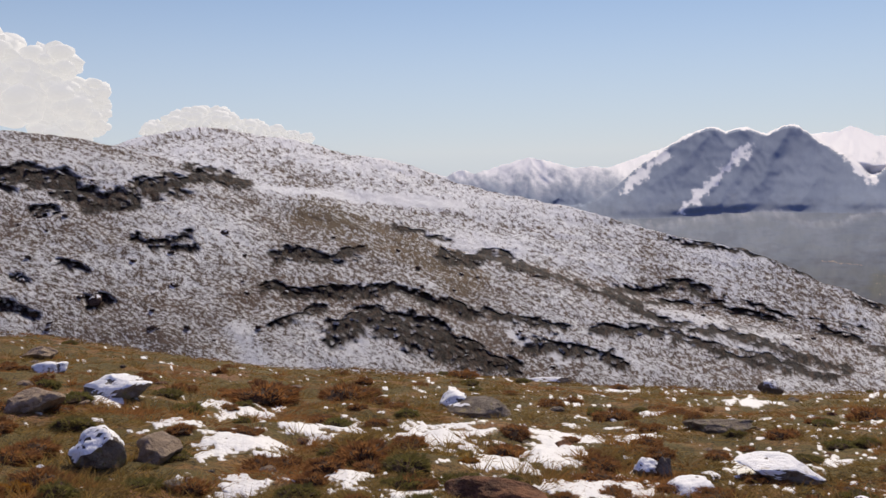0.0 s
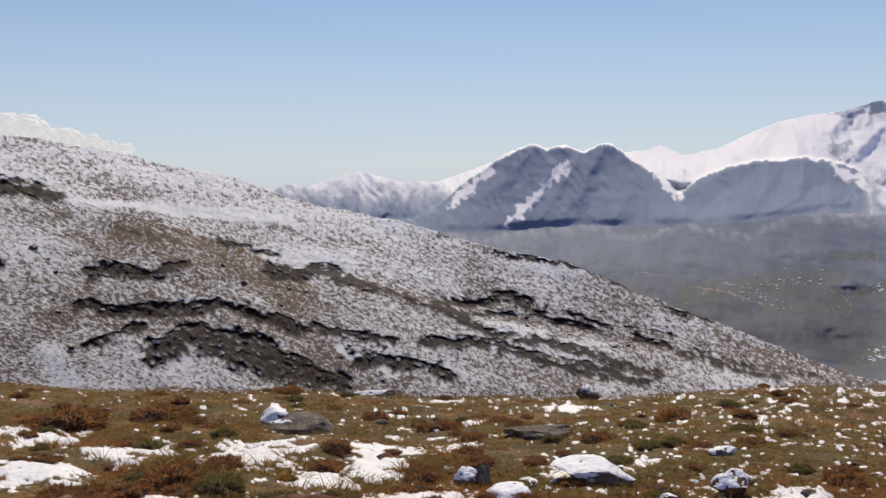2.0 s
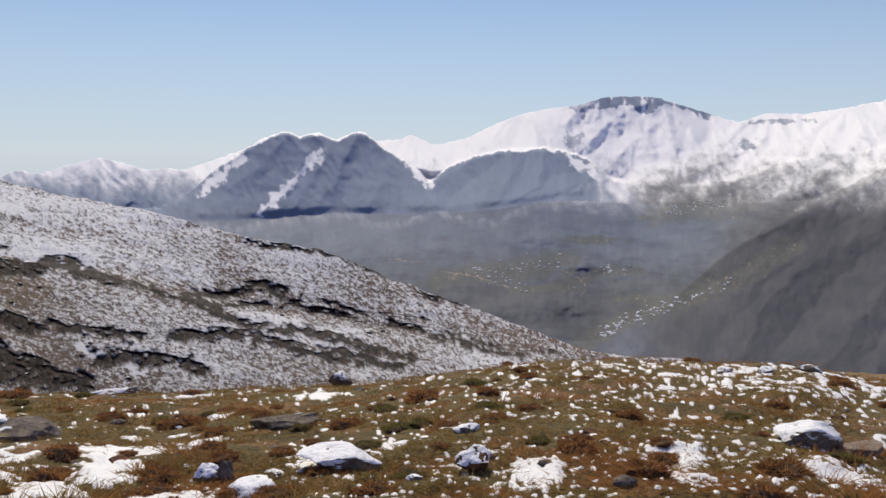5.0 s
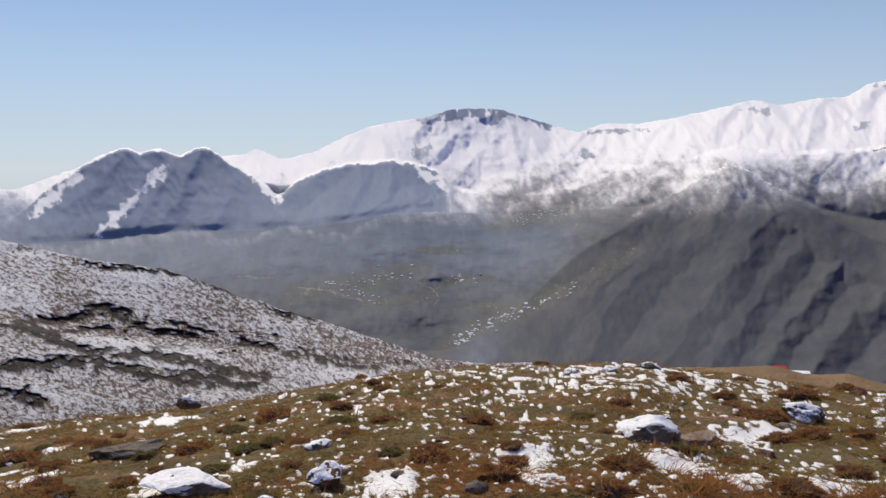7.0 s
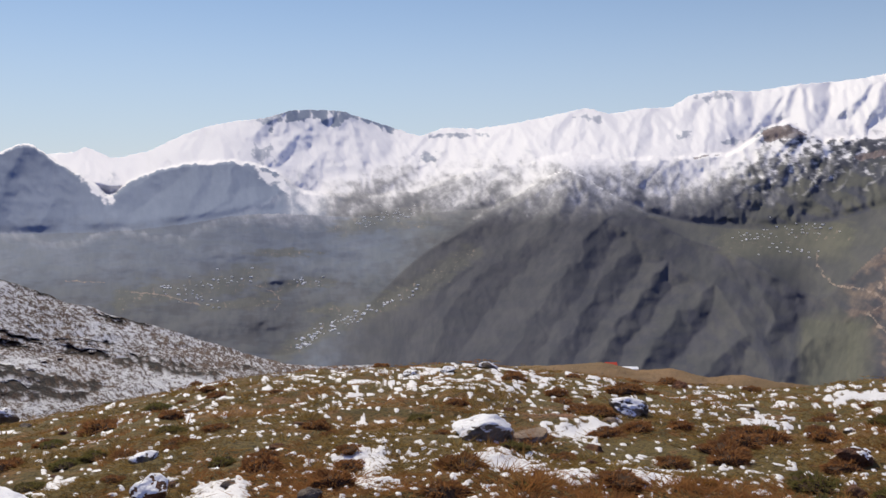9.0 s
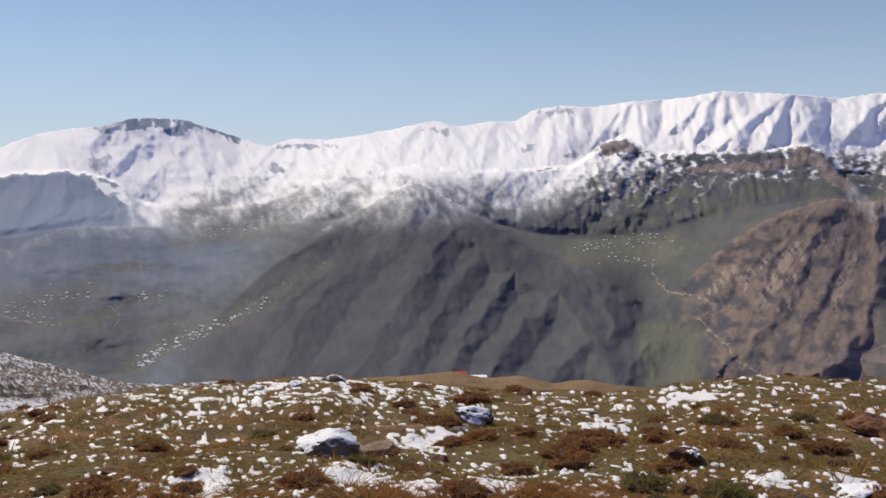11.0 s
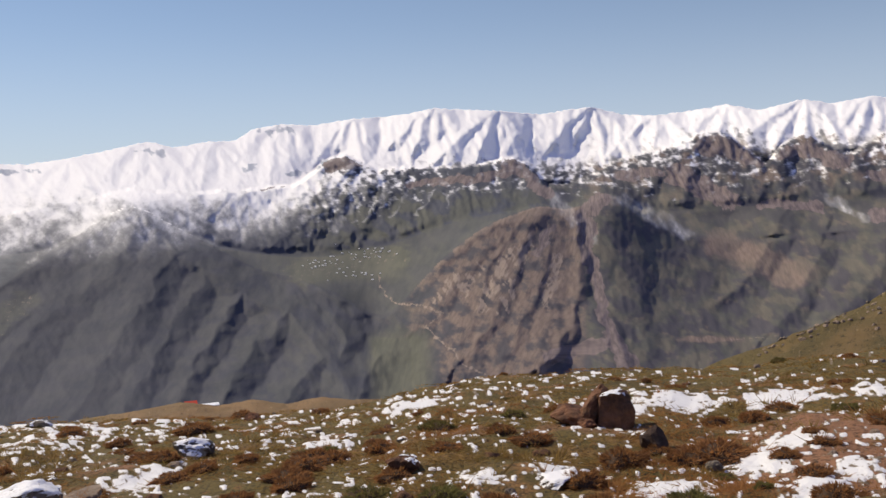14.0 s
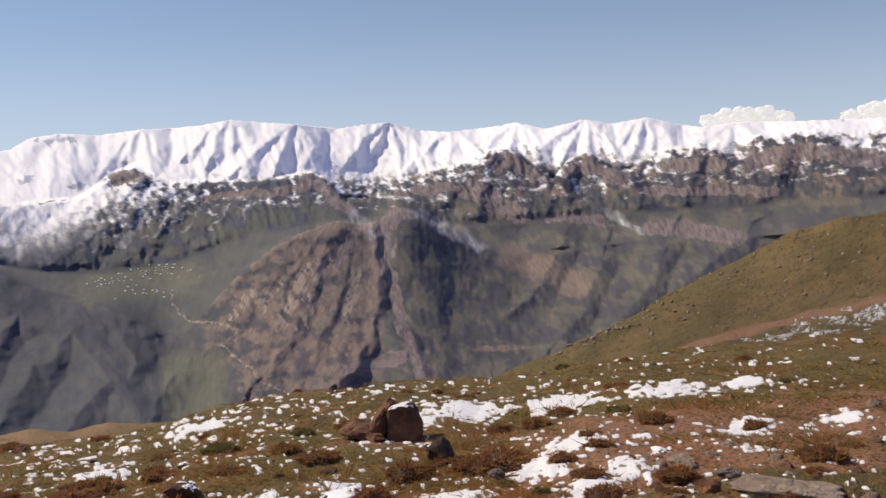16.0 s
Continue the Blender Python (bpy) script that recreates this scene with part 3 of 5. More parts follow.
# dark cliffs: (half thickness, line)
CLIFFS = [(0.30, [(69.6, 0.6), (70.8, 0.75), (73.2, 0.75), (75.2, 1.2), (76.2, 1.5)]), (0.40, [(75.6, 1.7), (76.8, 0.9), (77.7, -0.2)]), (0.55, [(87.4, 2.3), (88.5, 2.4), (90.0, 1.5)]), (0.62, [(85.6, 0.8), (86.8, 0.1), (88.5, -0.9)]),
          (0.42, [(91.8, 1.8), (92.9, 1.9), (94.8, 1.1)]), (0.5, [(96.6, -1.9), (98.2, -2.0), (99.8, -2.2), (101.6, -2.7)]), (0.3, [(90.6, -1.1), (93.6, -1.4)]), (0.5, [(102.6, 2.0), (104.8, 2.4), (107.4, 2.0), (111, 1.5)]),
          (0.4, [(97.4, 1.8), (100.6, 1.7)]), (0.5, [(64.6, 1.9), (65.9, 2.1)]), (0.22, [(62.2, 1.5), (63.0, 1.4)]), (0.40, [(80.1, -3.2), (80.8, -6.4), (81.4, -8.6), (82.6, -10.8)]), (0.45, [(77.8, -10.4), (79.4, -9.8), (81.0, -9.6)]),
          (0.45, [(81.4, -0.6), (79.9, -1.6), (80.3, -2.6)]), (0.3, [(96.5, 0.3), (99.5, 0.2), (103.5, 0.1)]), (0.2, [(77.9, -2.2), (77.2, -4.0)]), (0.3, [(82.4, 0.7), (84.4, 0.9)]), (0.25, [(61.6, 1.0), (60.4, 0.7)])]
# low swells of the valley floor: azimuth, elevation, half sizes, height
SWELLS = [(34.6, -7.0, 1.1, 0.42, 0.30), (33.4, -9.4, 2.2, 0.6, 0.40), (29.6, -9.8, 2.0, 0.5, 0.30), (37.2, -6.3, 1.8, 0.4, 0.25), (40.6, -6.9, 2.0, 0.45, 0.32), (39.2, -5.2, 2.0, 0.35, 0.2), (25.4, -6.0, 2.4, 0.4, 0.2), (31.0, -5.4, 2.0, 0.35, 0.16), (44.0, -4.2, 2.2, 0.4, 0.22), (36.6, -8.2, 1.2, 0.4, 0.25)]
# strips of fields that the villages stand in: (half width, line)
LANES = [(0.62, [(34.8, -11.6), (37.4, -10.1), (39.4, -9.3), (43.6, -7.5), (46.6, -5.4)]), (0.75, [(25.6, -7.9), (27.4, -7.5), (30.2, -7.3), (33.6, -6.5)]), (0.30, [(30.2, -8.5), (33.2, -8.4), (35.6, -7.3), (37.6, -7.0)]),
         (0.62, [(38.6, -3.8), (41.4, -3.2), (44.0, -2.9)]), (0.75, [(62.2, -4.6), (64.8, -4.3), (68.4, -3.8)])]
FAR = {}


def build_mountains():
    az = columns(0.10, -12, 122)
    rm, rs, rc, em, ef, es, ec, (bm, bf, bs, bc) = far_layers(az)
    bf, bs = np.maximum(bf, bm), np.maximum(bs, np.maximum(bf, bm) + 0.5)
    n = 330
    f = np.linspace(0, 1, n)[:, None]
    el0 = -14.5 * (1 - f) + bc[None, :] * f + (ec - bc)[None, :] * smooth(0.78, 1.0, f)
    a = az[None, :] + 0 * el0
    near, back, high = (el0 - em[None, :]) < 0, (el0 - ef[None, :]) < 0, (el0 - es[None, :]) < 0
    middle, second, top = near, ~back & high, ~high
    between = ~near & back

    def stretch(lo, hi):
        return np.clip((el0 - lo) / np.maximum(hi - lo, 0.5), 0, 1.15)
    first = rc - 800 - (rc - 900 - rs) * smooth(35, 40, az) * (1 - smooth(60, 65, az))
    r = np.where(near, 1020 + (rm - 1020) * stretch(-14.5, bm) ** 1.15,
                 np.where(back, rm + (rs - 520 - rm) * stretch(bm, bf),
                          np.where(high, rs - 520 + 520 * stretch(bf, bs), first + (rc - first) * stretch(bs - 0.4, bc + 0.3))))
    valley = smooth(10, 16, a) * (1 - smooth(34, 38, a)) * (el0 < ef[None, :])
    level = np.maximum(smooth(10, 16, a) * (1 - smooth(24, 46, a)) * (el0 < ef[None, :]), between * (1 - smooth(40, 54, a)))
    valley = np.maximum(valley, between * (1 - smooth(46, 54, a)))
    # relief: spurs and gullies, in degrees of height
    h = np.where(top, -0.60, np.where(second, -0.60, -0.80)) * (1 - 0.7 * level) + 0.10 * fbm(a * 0.9, el0 * 1.1, 4, 33, 0.55) * (1 - 0.6 * valley)
    for ridges, own, seed, tall, feather, pitch, wave in ((MIDDLE_RIDGES, middle, 41, 0.70, 0.05, 0.9, 0.6), (PEAK_RIDGES, second | between, 51, 0.8, 0.05, 0.8, 0.4), (LOWER_RIDGES, middle, 42, 1.1, 0.06, 0.9, 0.5), (BROWN_RIDGES, middle, 43, 0.52, 0.06, 0.7, 0.6), (RUDDY_RIDGES, middle | between, 44, 1.0, 0.08, 0.6, 0.4),
                                                          (KNOB_RIDGES, second, 45, 0.66, 0.10, 0.55, 0.3), (CRAG_RIDGES, second, 46, 0.42, 0.10, 0.5, 0.35), (BLUE_RIDGES, second, 47, 0.40, 0.03, 0.6, 0.35), (FAR_RIDGES, second, 48, 0.55, 0.04, 0.6, 0.3),
                                                          (SNOWY_RIDGES, second | top, 49, 0.85, 0.12, 0.45, 0.25), (skyline_ridges(), top, 50, 1.25, 0.05, 0.34, 0.2)):
        ridge_relief(a, el0, own, ridges, seed, tall, feather, pitch, wave, h)
    h = np.where(top, h * (0.7 + 0.3 * smooth(56, 66, a)), h)
    wear = eroded(a * 1.5 + 0.45 * el0 + 0.5 * fbm(a * 0.8, el0 * 0.8, 3, 31), el0 * 1.0, 4, 38) - 0.4
    h = h + np.where(top, 0.20, np.where(second, 0.28 - 0.08 * (a < 62) - 0.09 * (a < 36), 0.12 - 0.03 * (a < 62))) * (1 - 0.55 * valley) * wear
    wa, we = a + 0.5 * fbm(a * 0.9, el0 * 1.1, 3, 45), el0 + 0.3 * fbm(a * 1.1, el0 * 1.3, 3, 47, 0.6)
    cliff = np.zeros(r.shape)
    for half, pts in CLIFFS:
        cliff = np.maximum(cliff, smooth(1.35, 0.55, line_distance(wa, we, pts) / half))
    cliff = cliff * ~top
    for b, e, hw, hh, tall in SWELLS:
        h = h + 1.3 * tall * np.exp(-((wa - b) / hw) ** 2 - ((we - e) / hh) ** 2) * (a < 47)
    h = h + 0.09 * cliff * (0.5 + fbm(a * 3.0, el0 * 1.2, 2, 49))
    big = np.clip(0.5 + 0.9 * h, 0, 1)
    ease = np.where(a < 45, 1, smooth(0, 0.2, np.abs(el0 - em))) * smooth(0, 0.6, np.abs(el0 - ef))
    h = h * ease - 0.28 * (1 - ease)
    r = r - np.radians(1.0) * r * 2.0 * h * (a < 122.1)
    for _ in range(2):                    # weathering: no edge stays knife-sharp
        r[1:-1] = 0.25 * r[:-2] + 0.5 * r[1:-1] + 0.25 * r[2:]
    z = EYE + r * np.tan(np.radians(el0))
    # covers: snow, green, rust (0 blue-grey of painted haze, 0.5 dun, 1 brown), pale
    n1 = fbm(a * 0.9, el0 * 1.2, 4, 71, 0.6)
    streaks = fbm((a + 0.35 * el0) * 2.2, el0 * 0.9, 3, 73, 0.6)
    flecks = fbm(a * 1.3 + 0.9 * el0, el0 * 2.3 - 0.8 * a, 4, 75, 0.64)
    slant = fbm((a + 0.6 * el0) * 1.9, el0 * 1.5 - 0.4 * a, 4, 76, 0.62)
    full = curve([(-12, -0.5), (10, -0.5), (34, 0.2), (40, 1.1), (45, 1.5), (58, 1.6), (63, 1.4), (66, 1.3), (69, 1.7), (77, 2.0), (84, 2.6), (90, 2.8), (100, 3.2), (110, 3.3)], a)
    none = curve([(-12, -3.4), (30, -3.6), (36, -4.6), (45, -4.6), (58, -4.2), (63, -2.8), (66, -1.6), (69, -0.4), (77, 0.0), (84, -0.6), (90, -0.3), (100, 0.5), (110, 0.8)], a)
    east = smooth(60, 68, a)
    t = np.clip((el0 - none) / (full - none), -1, 1.6)
    snow = np.clip(t * (0.92 - 0.14 * east) + (0.10 + 0.10 * east) * slant - 0.45 * (1 - east) * (big - 0.45) + 0.15 * n1 + east * (0.85 * flecks + 0.3 * (0.5 - big)) * (t < 1.25), 0, 1) * smooth(-0.15, 0.2, t + 0.3 * flecks * east)
    snow = snow + 0.10 * (1 - east) * smooth(0.05, 0.4, t) - (0.14 + 0.42 * east) * wear * smooth(0.1, 0.5, t) * (1 - 0.5 * smooth(1.2, 1.6, t))
    snow = np.clip(snow + 0.10 * second * smooth(38, 41, a) * (1 - smooth(46, 54, a)) * smooth(-3.6, -1.6, el0), 0, 1)
    snow = np.where(middle | (between & (a > 44) & (a < 60)), (0.74 + 0.12 * slant - 0.15 * wear - 0.5 * (big - 0.45)) * smooth(-4.9, -0.6, el0 + 0.4 * n1 + 0.4 * (big - 0.5)) * (1 - smooth(55, 60, a)), snow)
    # faces in shade: their dark is painted by stripping snow to hazy blue rock
    face = second * smooth(9, 12, a) * (1 - smooth(34.5, 35.8, a))
    rib = 0.0
    for pts in ([(18.4, 0.2), (17.0, -1.4), (14.6, -3.7)], [(23.0, 0.6), (24.8, -1.9)], [(13.6, -0.2), (11.0, -2.6)], [(33.6, -0.2), (35.6, -1.6)]):
        rib = np.maximum(rib, smooth(1.2, 0.3, line_distance(wa, we, pts) / 0.36 + 0.9 * streaks + 0.5 * flecks))
    snow = np.where(face > 0.1, np.maximum(snow * (1 - 0.95 * face * smooth(-0.1, 0.1, es - 0.04 - el0 + 0.25 * n1)) + 0.12 * smooth(0.1, 0.5, flecks), 0.75 * rib), snow)
    apron = curve([(9, -3.6), (11.1, -4.0), (13.1, -4.3), (15.3, -3.9), (17.5, -3.7), (19.8, -3.4), (21.8, -4.0), (23.1, -4.2), (25.2, -3.2), (27.3, -3.8), (29, -4), (30.4, -3.2), (32.9, -2.4), (35, -1.5), (36.8, -1.9), (39.2, -2.4)], a) - el0 + 0.25 * n1 + 0.15 * streaks
    apron = smooth(-0.05, 0.35, apron) * smooth(1.5, 0.2, apron) * smooth(8, 11, a) * (1 - smooth(36, 40, a))
    snow = np.maximum(snow, (0.27 + 0.2 * streaks) * apron)
    for half, pts in DUSTED:
        snow = np.maximum(snow, (0.34 + 0.3 * streaks) * smooth(1.3, 0.3, line_distance(wa, el0, pts) / half))
    snow = np.where(top, np.maximum(snow, (0.90 - 0.32 * wear - 0.17 * smooth(36, 42, a) * (1 - smooth(60, 68, a)) * smooth(4.0, 2.4, el0) + 0.26 * slant + 0.1 * n1) * smooth(0.3, 1.0, t)), snow)
    for b, e, hw, hh in BARE:
        snow = snow * (1 - np.where(top, 0.5, 0.85) * smooth(1.3, 0.4, np.hypot((wa - b) / hw, (we - e) / hh) + 0.7 * flecks + 0.9 * streaks))
    bald = smooth(33.0, 35.2, a + 1.0 * n1 + 0.4 * streaks) * (1 - smooth(41.6, 42.6, a)) * top * smooth(-0.15, 0.1, el0 + 0.3 * n1 + 0.25 * streaks - curve([(33, 2.6), (34.3, 2.2), (35.6, 2.8), (37.2, 2.9), (37.8, 2.4), (39.4, 2.9), (42.1, 2.1), (43, 2.2)], a))
    snow = snow * (1 - 0.85 * bald * smooth(-0.35, 0.05, fbm(a * 2.2, el0 * 1.1, 3, 78) + 0.1))
    patch = np.where(a < 60, fbm(a * 0.5, el0 * 1.6, 4, 77, 0.6), fbm(a * 0.8 + 0.4 * el0, el0 * 0.9, 4, 77, 0.55))
    green = (0.34 - 0.24 * valley) + 0.2 * smooth(-0.15, 0.3, patch)
    green = np.where(middle, (0.10 + 0.18 * smooth(52, 60, a)) * smooth(-0.25, 0.3, patch + 0.5 * (big - 0.4)) * (1 - 0.85 * smooth(67, 71, a) * (1 - smooth(79, 81, a))), green)
    green = np.where(second, np.where(a < 38, 0.0, 0.75 * smooth(1.4, -1.0, el0 + 0.8 * n1) * smooth(58, 68, a) * smooth(-0.2, 0.25, patch + 0.1)), green) * ~top
    green = np.where(a > 80, np.maximum(green * 0.8, 0.7 * smooth(0.5, -1.5, el0 + n1) * smooth(-0.3, 0.2, patch)), green)
    meadow = smooth(66.0, 67.0, a) * (1 - smooth(69.6, 71, a)) * smooth(-8.0, -9.2, el0 + 0.4 * n1)
    terrace = smooth(61.5, 63, a) * (1 - smooth(68, 69.5, a)) * smooth(-5.6, -5.0, el0) * (1 - smooth(-3.6, -3.0, el0))
    fields = 0.0
    for b, e, hw, hh in ((30.2, -7.25, 4.2, 0.6), (36.6, -7.2, 1.6, 0.35), (41.5, -3.6, 2.6, 0.4), (35.0, -5.3, 2.4, 0.3), (38.6, -8.9, 2.2, 0.4), (33.0, -8.3, 2.0, 0.3)):
        fields = np.maximum(fields, smooth(1.15, 0.6, np.hypot((a - b) / hw, (el0 - e) / hh) + 0.8 * fbm(a * 1.2, el0 * 4, 3, 79, 0.6)))
    for half, pts in LANES:
        fields = np.maximum(fields, smooth(1.3, 0.4, line_distance(wa, el0, pts) / half + 0.7 * fbm(a * 1.2, el0 * 4, 3, 79, 0.6)))
    green = np.clip(green + meadow + 0.5 * terrace + 0.45 * fields * (~second | (a < 46)), 0, 1)
    # low rust over the valley brings in more of the haze blue
    rust = np.where(second | top, 0.42 * smooth(35, 39, a + 1.5 * n1) * smooth(1.2, -0.6, el0 + n1 - 5 * smooth(62, 68, a)), 0.20 + valley * (0.20 * smooth(-4.5, -9.5, el0 + n1) + 0.07 * smooth(0.15, -0.40, patch) - 0.03) + 0.26 * smooth(34, 41, a + 1.5 * n1 - 6 * between * smooth(60, 50, a)))
    rust = np.maximum(rust, 0.17 * second * smooth(-2.4, -4.0, el0 + 0.8 * n1))
    slope = middle * smooth(66.5, 72.5, a + 2.2 * n1) * (1 - smooth(79.5, 81.0, a + 0.8 * n1))
    knob = smooth(1.4, 0.3, line_distance(wa, we, [(88.0, -3.6), (90.3, -4.4), (92.2, -5.4)]) / 1.0)
    ruddy = np.maximum(slope * (0.35 + 0.65 * smooth(-0.4, 0.4, n1 + 0.9 * (big - 0.5))), smooth(76, 82, a) * (0.30 + 0.6 * smooth(-0.05, 0.45, patch + 0.6 * n1)))
    dug = smooth(1.2, 0.4, np.hypot((a - 87.4) / 2.4, (el0 + 9.2) / 0.26) + 0.7 * n1)
    rust = np.clip(rust + 0.5 * np.maximum(np.maximum(ruddy, knob), dug), 0, 1) * (1 - bald)
    green = green * (1 - dug) * (1 - 0.75 * knob)
    pale = np.maximum(0.42 * dug, 0.44 * fields * (~second | (a < 46)) * smooth(-0.3, 0.2, fbm(a * 2.4, el0 * 7, 3, 80, 0.6)))
    for pts in ([(75.6, -3.6), (74.6, -5.2), (73.6, -7.2)], [(76.8, -3.0), (75.6, -5.4), (74.9, -7.4)], [(73.4, -4.6), (72.4, -6.2)], [(72.0, -5.2), (70.8, -6.6)], [(78.4, -4.2), (77.6, -7.0)]):
        pale = np.maximum(pale, 0.8 * smooth(1.4, 0.3, line_distance(wa, el0, pts) / 0.46) * smooth(-0.4, 0.1, streaks + 0.4 * n1))
    for half, pts in TRACKS:
        pale = np.maximum(pale, 0.66 * smooth(1.3, 0.5, line_distance(a + 0.3 * n1, el0 + 0.1 * streaks, pts) / (0.65 * half)))
    # hidden foot towards the camera and the far side of the range
    fall = curve([(-12, 0), (41, 0), (46, 0.55), (58, 0.5), (64, 0.1), (67, 0.35), (70, 0.5), (78, 0.5), (81, -0.1), (85, -0.45), (100, -0.3), (122, -0.2)], a)
    lay = np.stack([(a - fall * (el0 + 5)) * 50, el0 * 50, cliff - 0.6 * valley], -1)
    masks = np.stack([snow, green, rust, pale], -1)
    one = np.ones((1, len(az)))
    r = np.concatenate([400 * one, 800 * one, r, r[-1:] + 450])
    z = np.concatenate([up(-20, 400) * one, up(-16.5, 800) * one, z, z[-1:] - 140])
    masks, lay = [np.concatenate([q[:1], q[:1], q, q[-1:]]) for q in (masks, lay)]
    full_a = az[None, :] + 0 * r
    x, y = r * np.sin(np.radians(full_a)), r * np.cos(np.radians(full_a))
    v, f = sheet(x, y, z)
    FAR.update(az=az, r=r, z=z, seen=np.maximum.accumulate(np.degrees(np.arctan2(z - EYE, r)), 0))
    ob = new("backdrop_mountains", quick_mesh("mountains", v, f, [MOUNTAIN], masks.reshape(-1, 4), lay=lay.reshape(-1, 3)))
    return tagged(ob, "snow-covered mountain range above a hazy green valley", "mountains", kind="structure")


def far_place(az, el):
    """The first point of the far land that is seen at these angles from the eye."""
    j = int(np.argmin(np.abs(FAR["az"] - az)))
    i = int(np.argmax(FAR["seen"][:, j] >= el))
    r = FAR["r"][i, j]
    return Vector((r * math.sin(radians(az)), r * math.cos(radians(az)), FAR["z"][i, j]))


# ---- near hills: a scree hill under snow, a grassy hill, a brown mound ----
# outcrops as lines of (azimuth, elevation) with their half thickness in degrees
WEST_CRAGS = [
    (0.42, [(-26.8, -0.5), (-25.7, -1.0), (-24.6, -1.1), (-23.1, -1.2), (-22.0, -2.1), (-19.8, -2.7), (-17.9, -2.2), (-16.3, -1.7)]),
    (0.24, [(-16.3, -1.7), (-14.9, -1.4), (-13.3, -1.2), (-12.1, -1.7)]),
    (0.2, [(-24.1, -2.8), (-22.9, -2.9)]),
    (0.2, [(-18.7, -4.7), (-17.1, -5.4), (-15.8, -4.8)]),
    (0.15, [(-17.7, -5.4), (-15.5, -5.7)]),
    (0.28, [(-10.4, -6.2), (-8.7, -6.1), (-7.0, -6.6), (-6.3, -6.0), (-5.4, -6.0)]),
    (0.26, [(-11.2, -8.0), (-8.8, -8.5), (-6.7, -8.4)]),
    (0.2, [(-10.9, -10.5), (-8.8, -9.9), (-7.6, -9.5)]),
    (0.14, [(-15.6, -0.6), (-13.3, -1.0)]),
    (0.3, [(-21.4, -8.3), (-20.6, -8.2)]),
    (0.16, [(-25.5, -6.6), (-24.8, -6.9)]),
    (0.14, [(-22.5, -6.1), (-21.6, -6.4)]),
    (0.14, [(-26.2, -8.1), (-24.5, -8.9)]),
]
MIDDLE_CRAGS = [
    (0.22, [(-6.7, -8.4), (-3.8, -8.4), (-1.7, -8.8), (0.4, -9.7), (2.9, -10.2), (5.4, -10.8), (7.5, -11.1)]),
    (0.3, [(-0.3, -6.5), (1.5, -6.9), (3.3, -6.4), (5.0, -7.4), (7.5, -7.8), (9.2, -8.7), (11.7, -8.6), (14.4, -8.1), (16.0, -8.6)]),
    (0.26, [(9.6, -8.8), (12.3, -9.3), (15.0, -9.1)]),
    (0.16, [(16.4, -9.2), (17.7, -9.7), (20.2, -10.2)]),
    (0.2, [(17.5, -10.7), (19.1, -10.7)]),
    (0.62, [(-6.8, -11.4), (-5.0, -10.4), (-2.5, -11.4), (0.4, -12.3), (3.9, -13.4)]),
    (0.42, [(5.0, -12.1), (7.5, -12.4), (9.6, -12.7), (10.8, -13.1)]),
]
LOW_CRAGS = [
    (0.34, [(9.2, -11.2), (12.0, -11.2), (14.4, -11.5), (16.4, -12.1), (19.3, -12.8), (22.2, -13.3)]),
    (0.28, [(17.4, -11.4), (20.3, -11.9), (22.2, -12.4), (24.0, -12.9)]),
    (0.11, [(13.7, -5.5), (16.0, -6.0), (18.3, -6.4), (21.4, -7.3)]),
    (0.15, [(24.3, -8.8), (25.9, -9.4)]),
    (0.09, [(22.1, -9.8), (25.1, -10.4)]),
    (0.11, [(18.6, -9.3), (20.9, -9.9)]),
    (0.12, [(-3.0, -4.5), (-0.9, -5.2), (0.5, -5.4)]),
    (0.2, [(-5.3, -9.5), (-2.5, -10.1), (0.0, -10.9)]),
]
EAST_CRAGS = [
    (0.26, [(11.2, -9.4), (14.0, -10.8), (18.3, -11.5), (21.9, -12.6)]),
    (0.24, [(22.6, -10.6), (26.8, -11.8), (30.7, -12.7)]),
    (0.09, [(14.7, -5.8), (19.0, -6.6), (22.5, -7.7)]),
    (0.09, [(24.7, -8.7), (26.8, -9.4), (28.9, -10.0)]),
    (0.2, [(18.3, -12.2), (23.3, -13.4)]),
    (0.12, [(26.1, -11.1), (29.6, -12.0), (33.1, -12.3)]),
]


def line_distance(a, e, pts):
    """Distance in degrees from a bent line, level differences counted in full."""
    best = np.full(a.shape, 1e9)
    for (a0, e0), (a1, e1) in zip(pts, pts[1:]):
        t = np.clip(((a - a0) * (a1 - a0) + (e - e0) * (e1 - e0)) / ((a1 - a0) ** 2 + (e1 - e0) ** 2), 0, 1)
        best = np.minimum(best, np.hypot((a - a0 - t * (a1 - a0)) * 0.8, e - e0 - t * (e1 - e0)))
    return best


HILLS = {}


def hill_place(az, el):
    """The first point of the near hills that is seen at these angles from the eye."""
    j = int(np.argmin(np.abs(HILLS["az"] - az)))
    i = int(np.argmax(HILLS["seen"][:, j] >= el)) + 14
    r = HILLS["r"][i, j]
    return Vector((r * math.sin(radians(az)), r * math.cos(radians(az)), HILLS["z"][i, j]))


